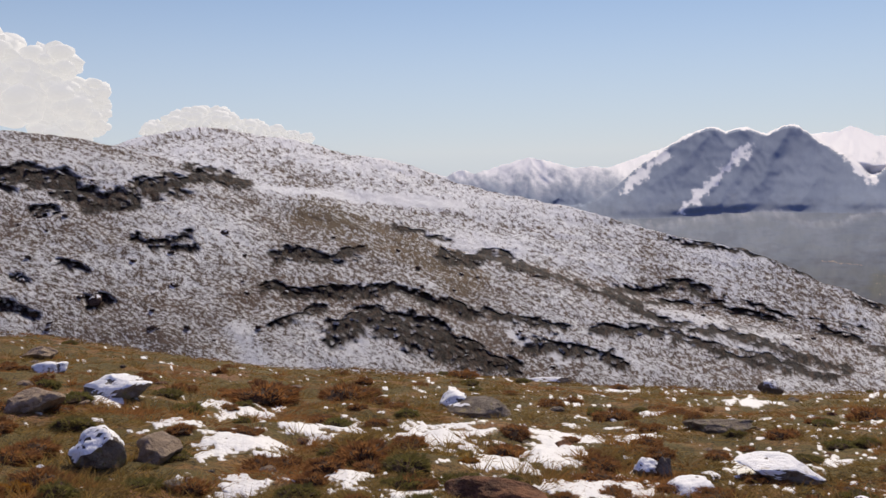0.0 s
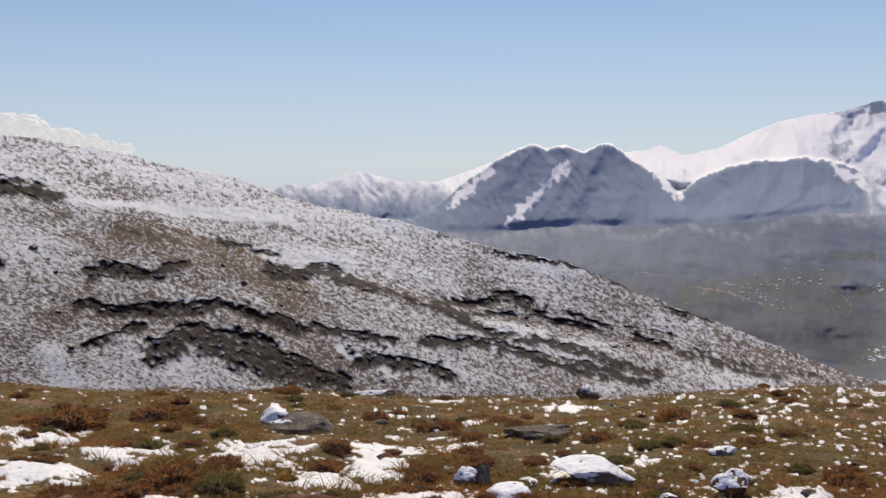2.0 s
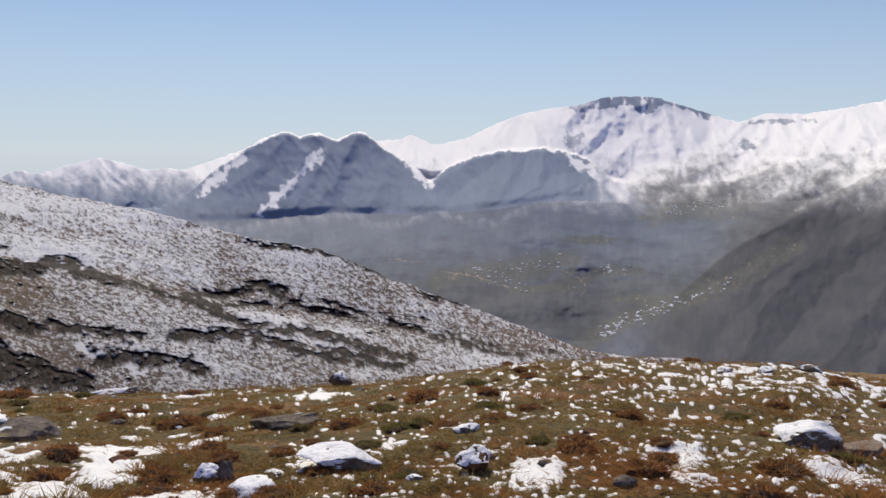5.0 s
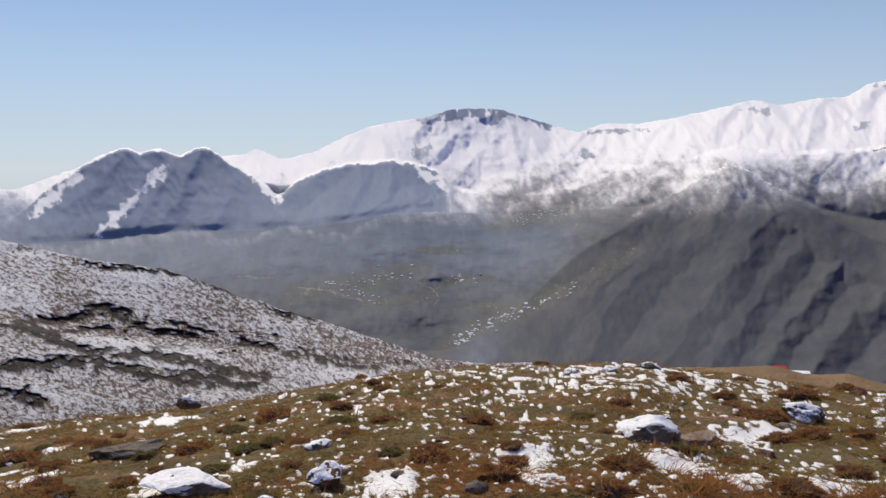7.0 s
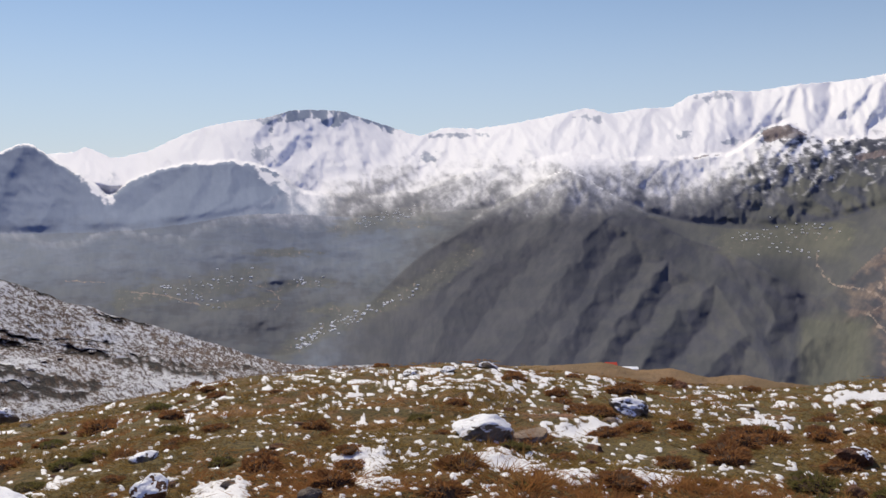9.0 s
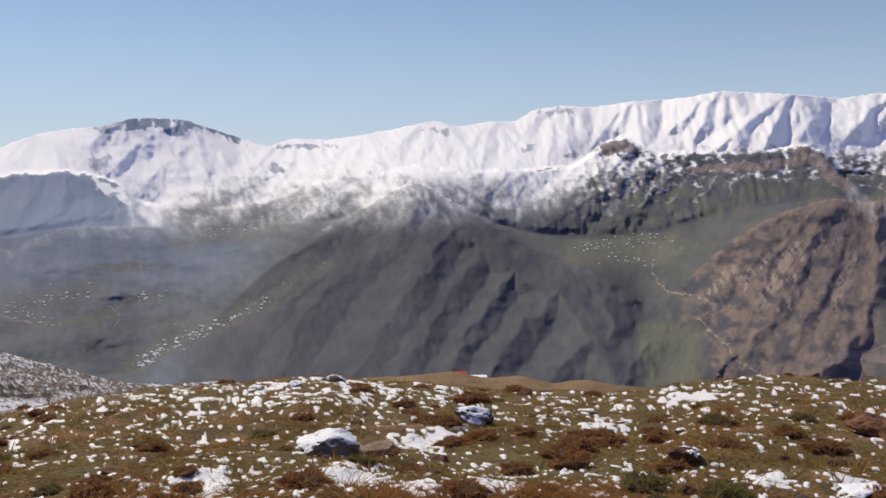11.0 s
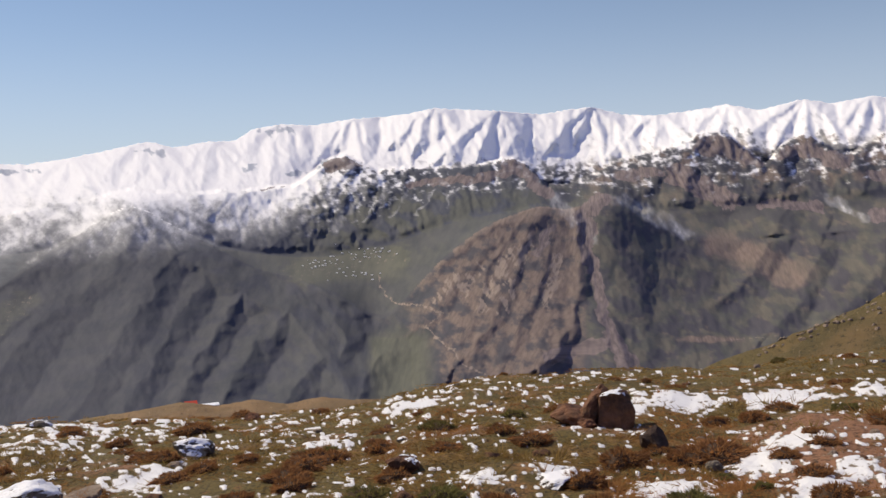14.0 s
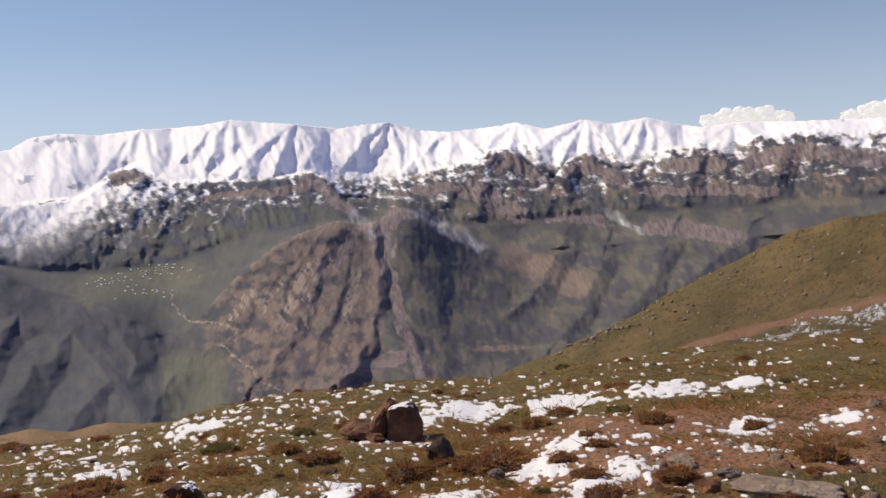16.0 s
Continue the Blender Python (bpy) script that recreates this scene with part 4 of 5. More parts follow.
def build_hills():
    az = columns(0.18, -34, 124)
    one = np.ones_like(az)
    edge, e1, e2 = curve(EDGE, az), curve(HILL_FRONT, az), curve(HILL_BACK, az)
    r1, r2 = curve(FRONT_R, az), curve(BACK_R, az)
    e1 = np.where(az < 8, e1, np.minimum(e1, e2 - 0.4))
    drop = curve([(-60, 8), (-15, 7), (-8, 4), (0, 2.0), (6, 0.5), (10, 0), (40, 0), (84, 0), (110, 0), (125, 0), (180, 0)], az)
    start = ground_z(22 * np.sin(np.radians(az)), 22 * np.cos(np.radians(az))) - 0.25
    east = smooth(86, 92, az)
    r0 = r1 * (0.60 + 0.10 * smooth(-5, 12, az) * (1 - east))
    low = up(edge - 2.6 * (1 - 0.7 * east), r0)
    kr = [22 * one, r0, r1, r1 + 14, r2, r2 + 60, 520 * one]
    kz = [start, low, up(e1, r1), up(e1, r1) - drop, up(e2, r2), up(e2, r2) - 22, up(-21, 520 * one)]
    counts = [14, 130, 8, 110, 8, 8]
    r, z = [], []
    for k, n in enumerate(counts):
        for j in range(n):
            f = j / n
            g = f ** 0.8 if k == 1 else f
            r.append(kr[k] * (1 - f) + kr[k + 1] * f)
            z.append(kz[k] * (1 - g) + kz[k + 1] * g)
    r.append(kr[-1]), z.append(kz[-1])
    r, z = np.array(r), np.array(z)
    a = az[None, :] + 0 * r
    x, y = r * np.sin(np.radians(a)), r * np.cos(np.radians(a))
    el = np.degrees(np.arctan2(z - EYE, r))
    wob_a, wob_e = a + 0.5 * fbm(a * 0.8, el * 1.2, 3, 81), el + 0.34 * fbm(a * 0.9, el * 1.4, 4, 83, 0.65)
    rock = np.zeros(r.shape)
    thick = (1.5 + 1.2 * fbm(a * 0.7, el * 1.1, 3, 82, 0.6)) * (1 - 0.38 * smooth(-2, 10, a))
    for half, pts in WEST_CRAGS + MIDDLE_CRAGS + LOW_CRAGS + EAST_CRAGS:
        d = line_distance(wob_a, wob_e, pts) / (thick * half)
        rock = np.maximum(rock, 1 - smooth(0.85, 1.1, d))
    west = 1 - smooth(34, 42, a)
    speck = fbm(a * 1.6, el * 3.0, 3, 87, 0.6)
    rock = rock * west * smooth(-0.30, -0.02, fbm(a * 1.7, el * 3.6, 3, 85, 0.6) + 0.24)
    boulders = smooth(0.40, 0.60, speck) * 0.6 * west * (r < r1[None, :] + 12) * (1 - smooth(6, 16, a) * 0.6)
    n = fbm(x * 0.05, y * 0.05, 4, 91)
    z = z + smooth(24, 40, r) * (0.9 * n * np.minimum(1, r / 120) + 0.30 * fbm(x * 0.3, y * 0.3, 3, 93)) * np.where(a < 124.1, 1, 0.3)
    r = r + (rock * (1.1 + 1.0 * fbm(a * 2.2, el * 2.2, 2, 95)) - 0.35 * boulders) * smooth(50, 60, r)
    rock = np.maximum(rock, boulders)
    x, y = r * np.sin(np.radians(a)), r * np.cos(np.radians(a))
    # covers: crag, grass, snow, path
    back = smooth(-2, 6, r - r1[None, :]) * (a < 12)
    snow = 0.482 + 0.025 * (1 - smooth(-4, 6, a)) + 0.08 * n + 0.04 * back + 0.032 * smooth(4, 14, a)
    snow = snow + 0.10 * smooth(0.5, 0.0, line_distance(a, el, [(-13, -10.5), (-11.5, -13.5)]) / 2.0)
    snow = snow + 0.22 * smooth(1.2, 0.2, line_distance(wob_a, wob_e, [(3.9, -11.3), (7.5, -13.0)]) / 0.25)
    snow = snow + 0.13 * smooth(1.0, 0.2, line_distance(a, el, [(-11.5, -1.9), (-4, -2.7), (1, -3.4)]) / 0.4)
    slope_turf = smooth(1.0, 0.3, line_distance(wob_a, wob_e, [(-8, -3.6), (-2, -6.0), (1.2, -8.0)]) / 1.6)
    snow = snow - 0.05 * slope_turf
    snow = np.where(a > 42, 0.0, snow)
    right = smooth(84, 90, a)
    strip = right * smooth(1.1, 0.2, 0.9 * fbm(a * 0.9, el * 3.5, 3, 97) + line_distance(a, el + 0.5 * n, [(94, -10.6), (99.4, -10.0), (103, -8.9), (106.4, -7.7), (110, -6.8), (114, -6.2)]) / 1.0)
    snow = np.maximum(snow, 0.5 * strip)
    grass = np.clip(0.38 * slope_turf + right + smooth(40, 46, a), 0, 1)
    path = right * smooth(1.0, 0.3, line_distance(a, el, [(97.6, -9.6), (99.3, -8.95), (102.7, -7.95), (106.5, -6.9), (110, -6.1), (116, -5.2)]) / 0.40)
    path = np.maximum(path, smooth(49, 53, a) * (1 - smooth(70, 74, a)) * 0.35)
    v, f = sheet(x, y, z)
    HILLS.update(az=az, r=r, z=z, seen=np.maximum.accumulate(np.degrees(np.arctan2(z - EYE, r))[14:], 0))
    masks = np.stack([rock, grass, snow, path], -1).reshape(-1, 4)
    ob = new("ground_hills", quick_mesh("hills", v, f, [SCREE], masks, lay=np.stack([a * 2.1, (el + np.where(a < 40, 0.34 * a, 13.6 - 0.38 * (a - 40))) * 2.1, r * 0.02], -1).reshape(-1, 3)))
    return tagged(ob, "bare scree hillside dusted with thin fresh snow", "hillside", kind="structure")


# ---- the knoll under the camera: turf, and snow lying on it ----
def near_grid(step, rows):
    az = columns(step, -33, 118)
    far = np.radians(curve(EDGE, az))
    dep = np.linspace(0, 1, rows)[:, None]
    lo = math.tan(radians(27.0))
    t = lo * (1 - dep) + 0.0 * dep
    # rows even in the angle at which they are seen, from 3.5 m to the brow of the knoll
    r_try = np.geomspace(2.6, NEAR_R + 5, 400)[:, None] + 0 * az
    zz = ground_z(r_try * np.sin(np.radians(az)), r_try * np.cos(np.radians(az)))
    seen = np.arctan2(zz - EYE, r_try)
    seen = np.maximum.accumulate(seen + np.linspace(0, 0.012, 400)[:, None], 0)
    want = seen[0][None, :] * (1 - dep) + seen[-1][None, :] * dep
    r = np.empty((rows, len(az)))
    for j in range(len(az)):
        r[:, j] = np.interp(want[:, j], seen[:, j], r_try[:, j])
    inner = np.array([0.0, 0.5, 1.0, 1.6, 2.1])[:, None] + 0 * az
    outer = np.array([27.0, 30.0, 34.0])[:, None] + 0 * az
    r = np.concatenate([inner, r, outer])
    a = az[None, :] + 0 * r
    return r * np.sin(np.radians(a)), r * np.cos(np.radians(a)), r, a


def snow_depth(x, y, r, a):
    """Where old snow lies on the knoll: metres of depth, below zero where there is none."""
    lr = np.log(np.maximum(r, 1))
    mid = smooth(8, 18, a)
    speck = (1 - mid) * fbm(x * 4.4, y * 4.4, 3, 101, 0.55) + mid * fbm(a * 1.35, lr * 66, 2, 101, 0.55)
    crumb = fbm(a * 2.2, lr * 105, 2, 107, 0.5)
    patch = fbm(x * 0.9, y * 0.9, 3, 103, 0.5)
    amount = curve([(-60, -0.4), (-30, -0.19), (-12, -0.10), (8, 0.02), (20, 0.04), (40, 0.06), (55, 0.06), (75, 0.04), (92, 0.03), (112, -0.12), (180, -0.5)], a)
    brow = 0.25 * np.exp(-((a - 47) / 5) ** 2) * smooth(9, 13, r) + 0.10 * smooth(20, 30, a) * (1 - smooth(80, 90, a)) * smooth(8, 13, r)
    hollow = -2.8 * (0.075 * fbm(x * 1.5, y * 1.5, 2, 5, 0.35) + 0.022 * ridged(x * 2.9, y * 2.9, 1, 9) - 0.012)
    f = -0.035 + 0.20 * patch + (0.95 - 0.25 * smooth(7, 12, r)) * speck + (0.34 + 0.42 * smooth(7, 12, r)) * crumb + amount + brow + hollow - 0.29 - 0.7 * (1 - smooth(3.0, 4.7, r + 0.8 * patch))
    for px, py, w in SNOW_BEDS:
        pr = math.hypot(px, py)
        u, t = (x * px + y * py) / pr - pr, (x * py - y * px) / pr
        d = np.hypot(u / (0.95 * w), t / (0.62 * w))
        f = np.maximum(f, 0.48 * (1 - d) + 0.50 * speck + 0.34 * crumb + 0.6 * hollow)
    return np.minimum(f * 0.06, 0.007 + 0.005 * patch + 0.006 * crumb + 0.02 * brow)


SNOW_BEDS = [(-0.08, 7.36, 0.66), (0.97, 7.59, 0.52), (0.76, 6.75, 0.42), (0.39, 6.42, 0.40), (0.98, 5.78, 0.52), (-0.71, 5.75, 0.30), (-2.08, 8.87, 0.5), (-1.59, 6.75, 0.52), (-1.15, 7.83, 0.62), (-2.22, 7.3, 0.28), (-3.18, 8.39, 0.5),
             (-1.29, 5.55, 0.3), (-0.22, 5.3, 0.32), (2.87, 14.34, 0.6), (2.3, 9.76, 0.28), (1.66, 8.01, 0.26), (5.8, 5.2, 0.5), (3.96, 11.78, 0.6), (2.71, 14.2, 0.6), (1.61, 7.81, 0.32), (2.32, 6.38, 0.5), (3.27, 5.14, 0.34), (4.37, 5.09, 0.36)]
SNOW_BEDS += [(4.91, 4.23, 0.45), (6.68, 4.96, 0.36), (4.93, 3.67, 0.26), (3.94, 4.53, 0.28), (5.34, 3.39, 0.35), (2.82, 6.46, 0.22), (11.9, 4.51, 0.7), (11.08, 1.01, 0.9), (11.2, -0.11, 0.8), (11.2, -1.34, 0.8), (10.31, 1.61, 0.7), (7.38, 0.1, 0.4),
              (8.1, -0.21, 0.5), (6.82, -0.47, 0.28), (6.4, 0.66, 0.42), (6.23, -0.22, 0.32), (6.78, 1.47, 0.32), (8.82, 4.32, 0.45), (6.44, 1.93, 0.28), (6.88, 4.93, 0.36), (11.35, -2.23, 0.4), (8.25, -1.62, 0.35), (8.51, -2.45, 0.3), (7.22, -1.47, 0.26), (6.47, -0.24, 0.3)]


def build_knoll():
    x, y, r, a = near_grid(0.128, 240)
    z = ground_z(x, y) + relief(x, y)
    bare = smooth(0.0, 0.5, fbm(x * 0.5, y * 0.5, 3, 111)) * 0.5
    trail = smooth(84, 92, a) * smooth(0.0, 1.0, 1.2 - np.abs(r - 7.5 - 0.05 * (a - 90)) / 2.2)
    masks = np.stack([np.clip(bare + trail, 0, 1), trail, 0 * x, 0 * x], -1).reshape(-1, 4)
    v, f = sheet(x, y, z)
    ob = new("ground", quick_mesh("knoll", v, f, [TURF], masks))
    tagged(ob, "olive-brown mountain meadow of tussocks and bare earth", "ground", kind="structure")
    d = snow_depth(x, y, r, a)
    keep = (d > 0).ravel()
    zs = z + np.where(d > 0, 0.005 + d, np.maximum(d, -0.014))
    v, f = sheet(x, y, zs)
    f = f[keep[f].any(1) & (r.ravel()[f] > 2.4).all(1) & (r.ravel()[f] < 24).all(1) & (np.abs(a.ravel()[f] - 42) < 74).all(1)]
    used = np.unique(f)
    back = np.zeros(len(v), int)
    back[used] = np.arange(len(used))
    snow = new("snow_patches", quick_mesh("snow", v[used], back[f], [OLD_SNOW], np.repeat(np.clip(d.ravel()[used] / 0.007, 0, 1)[:, None], 4, 1)))
    tagged(snow, "patches of old melting snow between the tussocks", "snow", kind="stuff")


build_mountains()
build_hills()
build_knoll()

# ---- loose things on the knoll ----


def part(name, mesh, parent, label=""):
    ob = new(name, mesh)
    ob.parent = parent
    return tagged(ob, label)


def rock_material(name, dark, light, lichen=None):
    s = Shade(name)
    v = s.node("TexCoord").outputs["Object"]
    rnd = s.node("ObjectInfo").outputs["Random"]
    c = s.mix(s.step(s.noise(5, 5, 0.65, v), 0.3, 0.7), dark, light)
    c = s.mix(s.math("MULTIPLY", rnd, 0.35), c, (0.13, 0.09, 0.06))
    if lichen:
        c = s.mix(s.step(s.noise(11, 4, 0.6, v), 0.55, 0.68), c, lichen)
    return s.done(c, s.math("ADD", s.noise(18, 5, 0.7, v), s.math("MULTIPLY", s.noise(4, 3, 0.5, v), 1.5)), 1.0, 0.06)


ROCK_GREY = rock_material("grey_stone", (0.10, 0.080, 0.065), (0.30, 0.245, 0.19), (0.22, 0.18, 0.09))
ROCK_BROWN = rock_material("rusty_stone", (0.055, 0.025, 0.016), (0.30, 0.130, 0.064))
ROCK_DARK = rock_material("dark_stone", (0.022, 0.014, 0.012), (0.085, 0.048, 0.034))
ROCK_TAN = rock_material("tan_stone", (0.24, 0.17, 0.12), (0.42, 0.32, 0.23))


def cap_material():
    s = Shade("snow_on_stone")
    c = s.mix(s.step(s.noise(12, 4, 0.7), 0.56, 0.70), SNOW, (0.40, 0.36, 0.32))
    return s.done(c, s.noise(20, 4), 0.6, 0.04, 0.6)


CAP_SNOW = cap_material()


def stone_shape(seed, size, cuts=9, detail=3, rough=0.11):
    """Vertices and triangles of an angular boulder that stands on z = 0, sunk a little."""
    rng = np.random.default_rng(seed)
    bm = bmesh.new()
    bmesh.ops.create_icosphere(bm, subdivisions=detail, radius=1.0)
    v = np.array([q.co[:] for q in bm.verts])
    f = np.array([[q.index for q in p.verts] for p in bm.faces])
    bm.free()
    for _ in range(cuts):
        n = rng.normal(size=3)
        n /= np.linalg.norm(n)
        over = np.maximum(0, v @ n - rng.uniform(0.52, 0.86))
        v = v - over[:, None] * n * 0.94
    bump = fbm(v[:, 0] * 1.6 + seed, v[:, 1] * 1.6 + v[:, 2] * 1.3, 3, seed)
    v = v * (1 + rough * 2 * bump)[:, None]
    v = v * np.array(size) * 0.5 / np.abs(v).max(0)
    v[:, 2] += size[2] * 0.32
    return v, f


def face_normals(v, f):
    n = np.cross(v[f[:, 1]] - v[f[:, 0]], v[f[:, 2]] - v[f[:, 0]])
    return n / np.maximum(np.linalg.norm(n, axis=1), 1e-9)[:, None]


def cap_shape(v, f, seed, limit=0.45, thick=0.03):
    """The snow on a boulder: its upper faces, lifted, with edges that run out to nothing."""
    n = face_normals(v, f)
    mid = v[f].mean(1)
    span = np.ptp(v[:, :2], axis=0).max()
    keep = n[:, 2] + 1.0 * fbm(mid[:, 0] * 4 / span + seed, mid[:, 1] * 4 / span + mid[:, 2] * 3 / span, 3, seed, 0.7) > limit + 0.36
    keep &= mid[:, 2] > 0.25 * v[:, 2].max()
    if keep.sum() < 12:
        return None
    root = np.arange(len(v))
    g = f[keep]
    for _ in range(60):
        low = root[g].min(1)
        for k in range(3):
            np.minimum.at(root, g[:, k], low)
    names, counts = np.unique(root[g[:, 0]], return_counts=True)
    keep[np.flatnonzero(keep)[root[g[:, 0]] != names[counts.argmax()]]] = False
    vn = np.zeros_like(v)
    for k in range(3):
        np.add.at(vn, f[:, k], n)
    vn /= np.maximum(np.linalg.norm(vn, axis=1), 1e-9)[:, None]
    rim = np.zeros(len(v), bool)
    rim[f[~keep].ravel()] = True
    lump = 0.7 + 0.6 * fbm(v[:, 0] * 9 + seed, v[:, 1] * 9, 2, seed + 3)
    out = v + vn * np.where(rim, 0.002, thick * lump)[:, None]
    g = f[keep]
    used = np.unique(g)
    back = np.zeros(len(v), int)
    back[used] = np.arange(len(used))
    return out[used], back[g]


def make_rock(name, seed, size, material, snow=None, thick=0.03, cuts=9, detail=3):
    v, f = stone_shape(seed, size, cuts, detail)
    ob = new(name, quick_mesh(name, v, f, [material], smooth_faces=False))
    if snow is not None:
        cap = cap_shape(v, f, seed, snow, thick)
        if cap is not None:
            part("snow_cap", quick_mesh("snow_cap", *cap, [CAP_SNOW]), ob, "white cap of old snow")
    return ob


def put(ob, x, y, turn=0.0, tilt=(0, 0), sink=0.0):
    ob.matrix_world = pose(x, y, ground_at(x, y) - sink, tilt[0], tilt[1], turn)
    return ob


# the boulders that stand out: place, size, stone, snow, label
BOULDERS = [
    (-2.26, 5.90, (0.46, 0.40, 0.46), "g", 0.05, "rounded boulder half covered with old snow"),
    (-2.02, 6.20, (0.34, 0.5, 0.36), "t", None, "rough brown boulder beside a snowy rock"),
    (-3.08, 8.44, (0.62, 0.55, 0.34), "g", 0.1, "low boulder under a thick snow cap"),
    (-4.62, 10.5, (0.40, 0.35, 0.26), "g", 0.2, "small boulder with snow on top"),
    (-3.39, 7.35, (0.52, 0.5, 0.36), "t", None, "round tan boulder grown with turf"),
    (0.30, 9.45, (0.74, 0.6, 0.34), "g", 0.85, "grey slab leaning out of the meadow"),
    (0.10, 9.75, (0.42, 0.36, 0.40), "g", 0.0, "boulder wrapped in snow behind a slab"),
    (0.27, 5.40, (0.66, 0.42, 0.30), "b", None, "dark wedge of layered brown rock"),
    (2.43, 8.02, (0.66, 0.42, 0.22), "g", 0.9, "flat grey slab with bare top"),
    (1.50, 6.10, (0.13, 0.12, 0.30), "g", None, "narrow upright grey stone"),
    (1.38, 6.20, (0.20, 0.18, 0.24), "g", 0.0, "small stone capped with snow"),
    (2.28, 6.10, (0.64, 0.50, 0.24), "g", -0.1, "broad low boulder buried in snow"),
    (1.55, 5.60, (0.36, 0.3, 0.16), "g", 0.0, "low stone under rounded snow"),
    (2.98, 5.42, (0.26, 0.24, 0.30), "b", 0.25, "small dark boulder with a white snow cap"),
    (5.50, 4.98, (0.50, 0.40, 0.27), "g", -0.05, "square boulder plastered with snow"),
    (7.91, 5.25, (0.40, 0.36, 0.30), "g", 0.15, "grey boulder with snow on its shoulders"),
    (5.93, 16.4, (0.50, 0.4, 0.5), "g", 0.3, "pale boulder on the brow of the knoll"),
    (5.72, 4.65, (0.34, 0.36, 0.16), "t", None, "flat tan stone in the turf"),
    (9.255, 1.54, (0.72, 0.62, 0.70), "b", 0.75, "large rust-brown boulder with a little snow"),
    (8.06, 0.95, (0.36, 0.28, 0.34), "d", 0.8, "small dark brown rock beside the boulder"),
    (8.76, 1.60, (0.20, 0.18, 0.14), "b", None, "brown stone at the foot of the boulder"),
]
BOULDERS += [
    (6.32, 1.38, (0.34, 0.3, 0.14), "g", 0.0, "low stone covered with snow"),
    (6.79, 2.65, (0.30, 0.28, 0.22), "b", 0.5, "dark rock between snow patches"),
    (8.07, 5.25, (0.26, 0.22, 0.2), "g", 0.2, "grey stone with snow on one side"),
    (5.89, -1.25, (0.70, 0.46, 0.14), "t", None, "flat tan slab lying in the bare path"),
    (5.92, -0.86, (0.17, 0.15, 0.15), "b", None, "small rust-brown stone on the path"),
    (6.37, -1.06, (0.18, 0.16, 0.12), "g", None, "grey stone on the bare path"),
    (6.76, -0.85, (0.28, 0.22, 0.13), "t", None, "pale stone on the bare path"),
    (7.15, 0.42, (0.15, 0.14, 0.12), "g", None, "small grey stone among tussocks"),
    (10.63, 9.6, (0.34, 0.3, 0.2), "g", 0.45, "boulder on the stony brow"),
    (10.1, 9.9, (0.28, 0.25, 0.16), "g", 0.3, "snowy boulder on the stony brow"),
    (9.6, 10.2, (0.3, 0.24, 0.15), "g", 0.4, "grey boulder on the stony brow"),
    (14.1, 8.3, (0.34, 0.3, 0.3), "b", None, "dark rock near the brow"),
    (1.9, 17.0, (0.9, 0.4, 0.24), "g", 0.3, "long slab edged with snow on the brow"),
    (-5.6, 12.4, (0.5, 0.4, 0.3), "t", None, "brown rock in the turf"),
    (3.4, 6.35, (0.24, 0.2, 0.15), "g", 0.1, "little stone under snow"),
]
STONES = {"g": ROCK_GREY, "b": ROCK_BROWN, "d": ROCK_DARK, "t": ROCK_TAN}
def split_boulder():
    """The rust-brown boulder: two rough lobes with a cleft between, snow lodged on one shoulder."""
    v1, f1 = stone_shape(911, (0.36, 0.44, 0.54), 9, 4, 0.11)
    v2, f2 = stone_shape(915, (0.42, 0.46, 0.52), 9, 4, 0.10)
    v3, f3 = stone_shape(919, (0.52, 0.50, 0.30), 9, 4, 0.12)
    v1[:, 0] += 0.22 * np.maximum(v1[:, 2], 0) - 0.12
    v2[:, 0] += 0.11
    v2[:, 1] -= 0.07
    v3[:, 0] -= 0.24
    ob = new("rock", quick_mesh("rock", np.concatenate([v1, v2, v3]), np.concatenate([f1, f2 + len(v1), f3 + len(v1) + len(v2)]), [ROCK_BROWN], smooth_faces=False))
    cap = cap_shape(v2, f2, 4, 0.52, 0.012)
    if cap is not None:
        part("snow_cap", quick_mesh("snow_cap", *cap, [CAP_SNOW]), ob, "white cap of old snow")
    return ob


for i, (x, y, size, kind, snow, label) in enumerate(BOULDERS):
    size = (size[0], size[1], size[2] * 0.72) if size[2] != 0.70 else size
    ob = split_boulder() if size[2] == 0.70 else make_rock("rock", 500 + i, size, STONES[kind], snow, 0.006 + 0.02 * size[2], 9 if kind == "t" else 14, 4)
    put(ob, x, y, (i * 67) % 360 if max(size[:2]) < 0.5 else -math.degrees(math.atan2(x, y)), ((i * 13) % 17 - 8, (i * 29) % 19 - 9), 0.04 * size[2])
    tagged(ob, label, "rock")

rng = np.random.default_rng(11)


def scatter(n, seed, near=4.6, far=19.5, lo=-31, hi=114, gap=0.0, taken=()):
    """Places on the knoll, as dense in the picture near by as far off."""
    g = np.random.default_rng(seed)
    out = list(taken)
    first = len(out)
    tries = 0
    while len(out) - first < n and tries < n * 40:
        tries += 1
        a, r = radians(g.uniform(lo, hi)), 1 / g.uniform(1 / far, 1 / near)
        p = (r * math.sin(a), r * math.cos(a))
        if gap and any((p[0] - q[0]) ** 2 + (p[1] - q[1]) ** 2 < gap * gap for q in out):
            continue
        out.append(p)
    return out[first:]


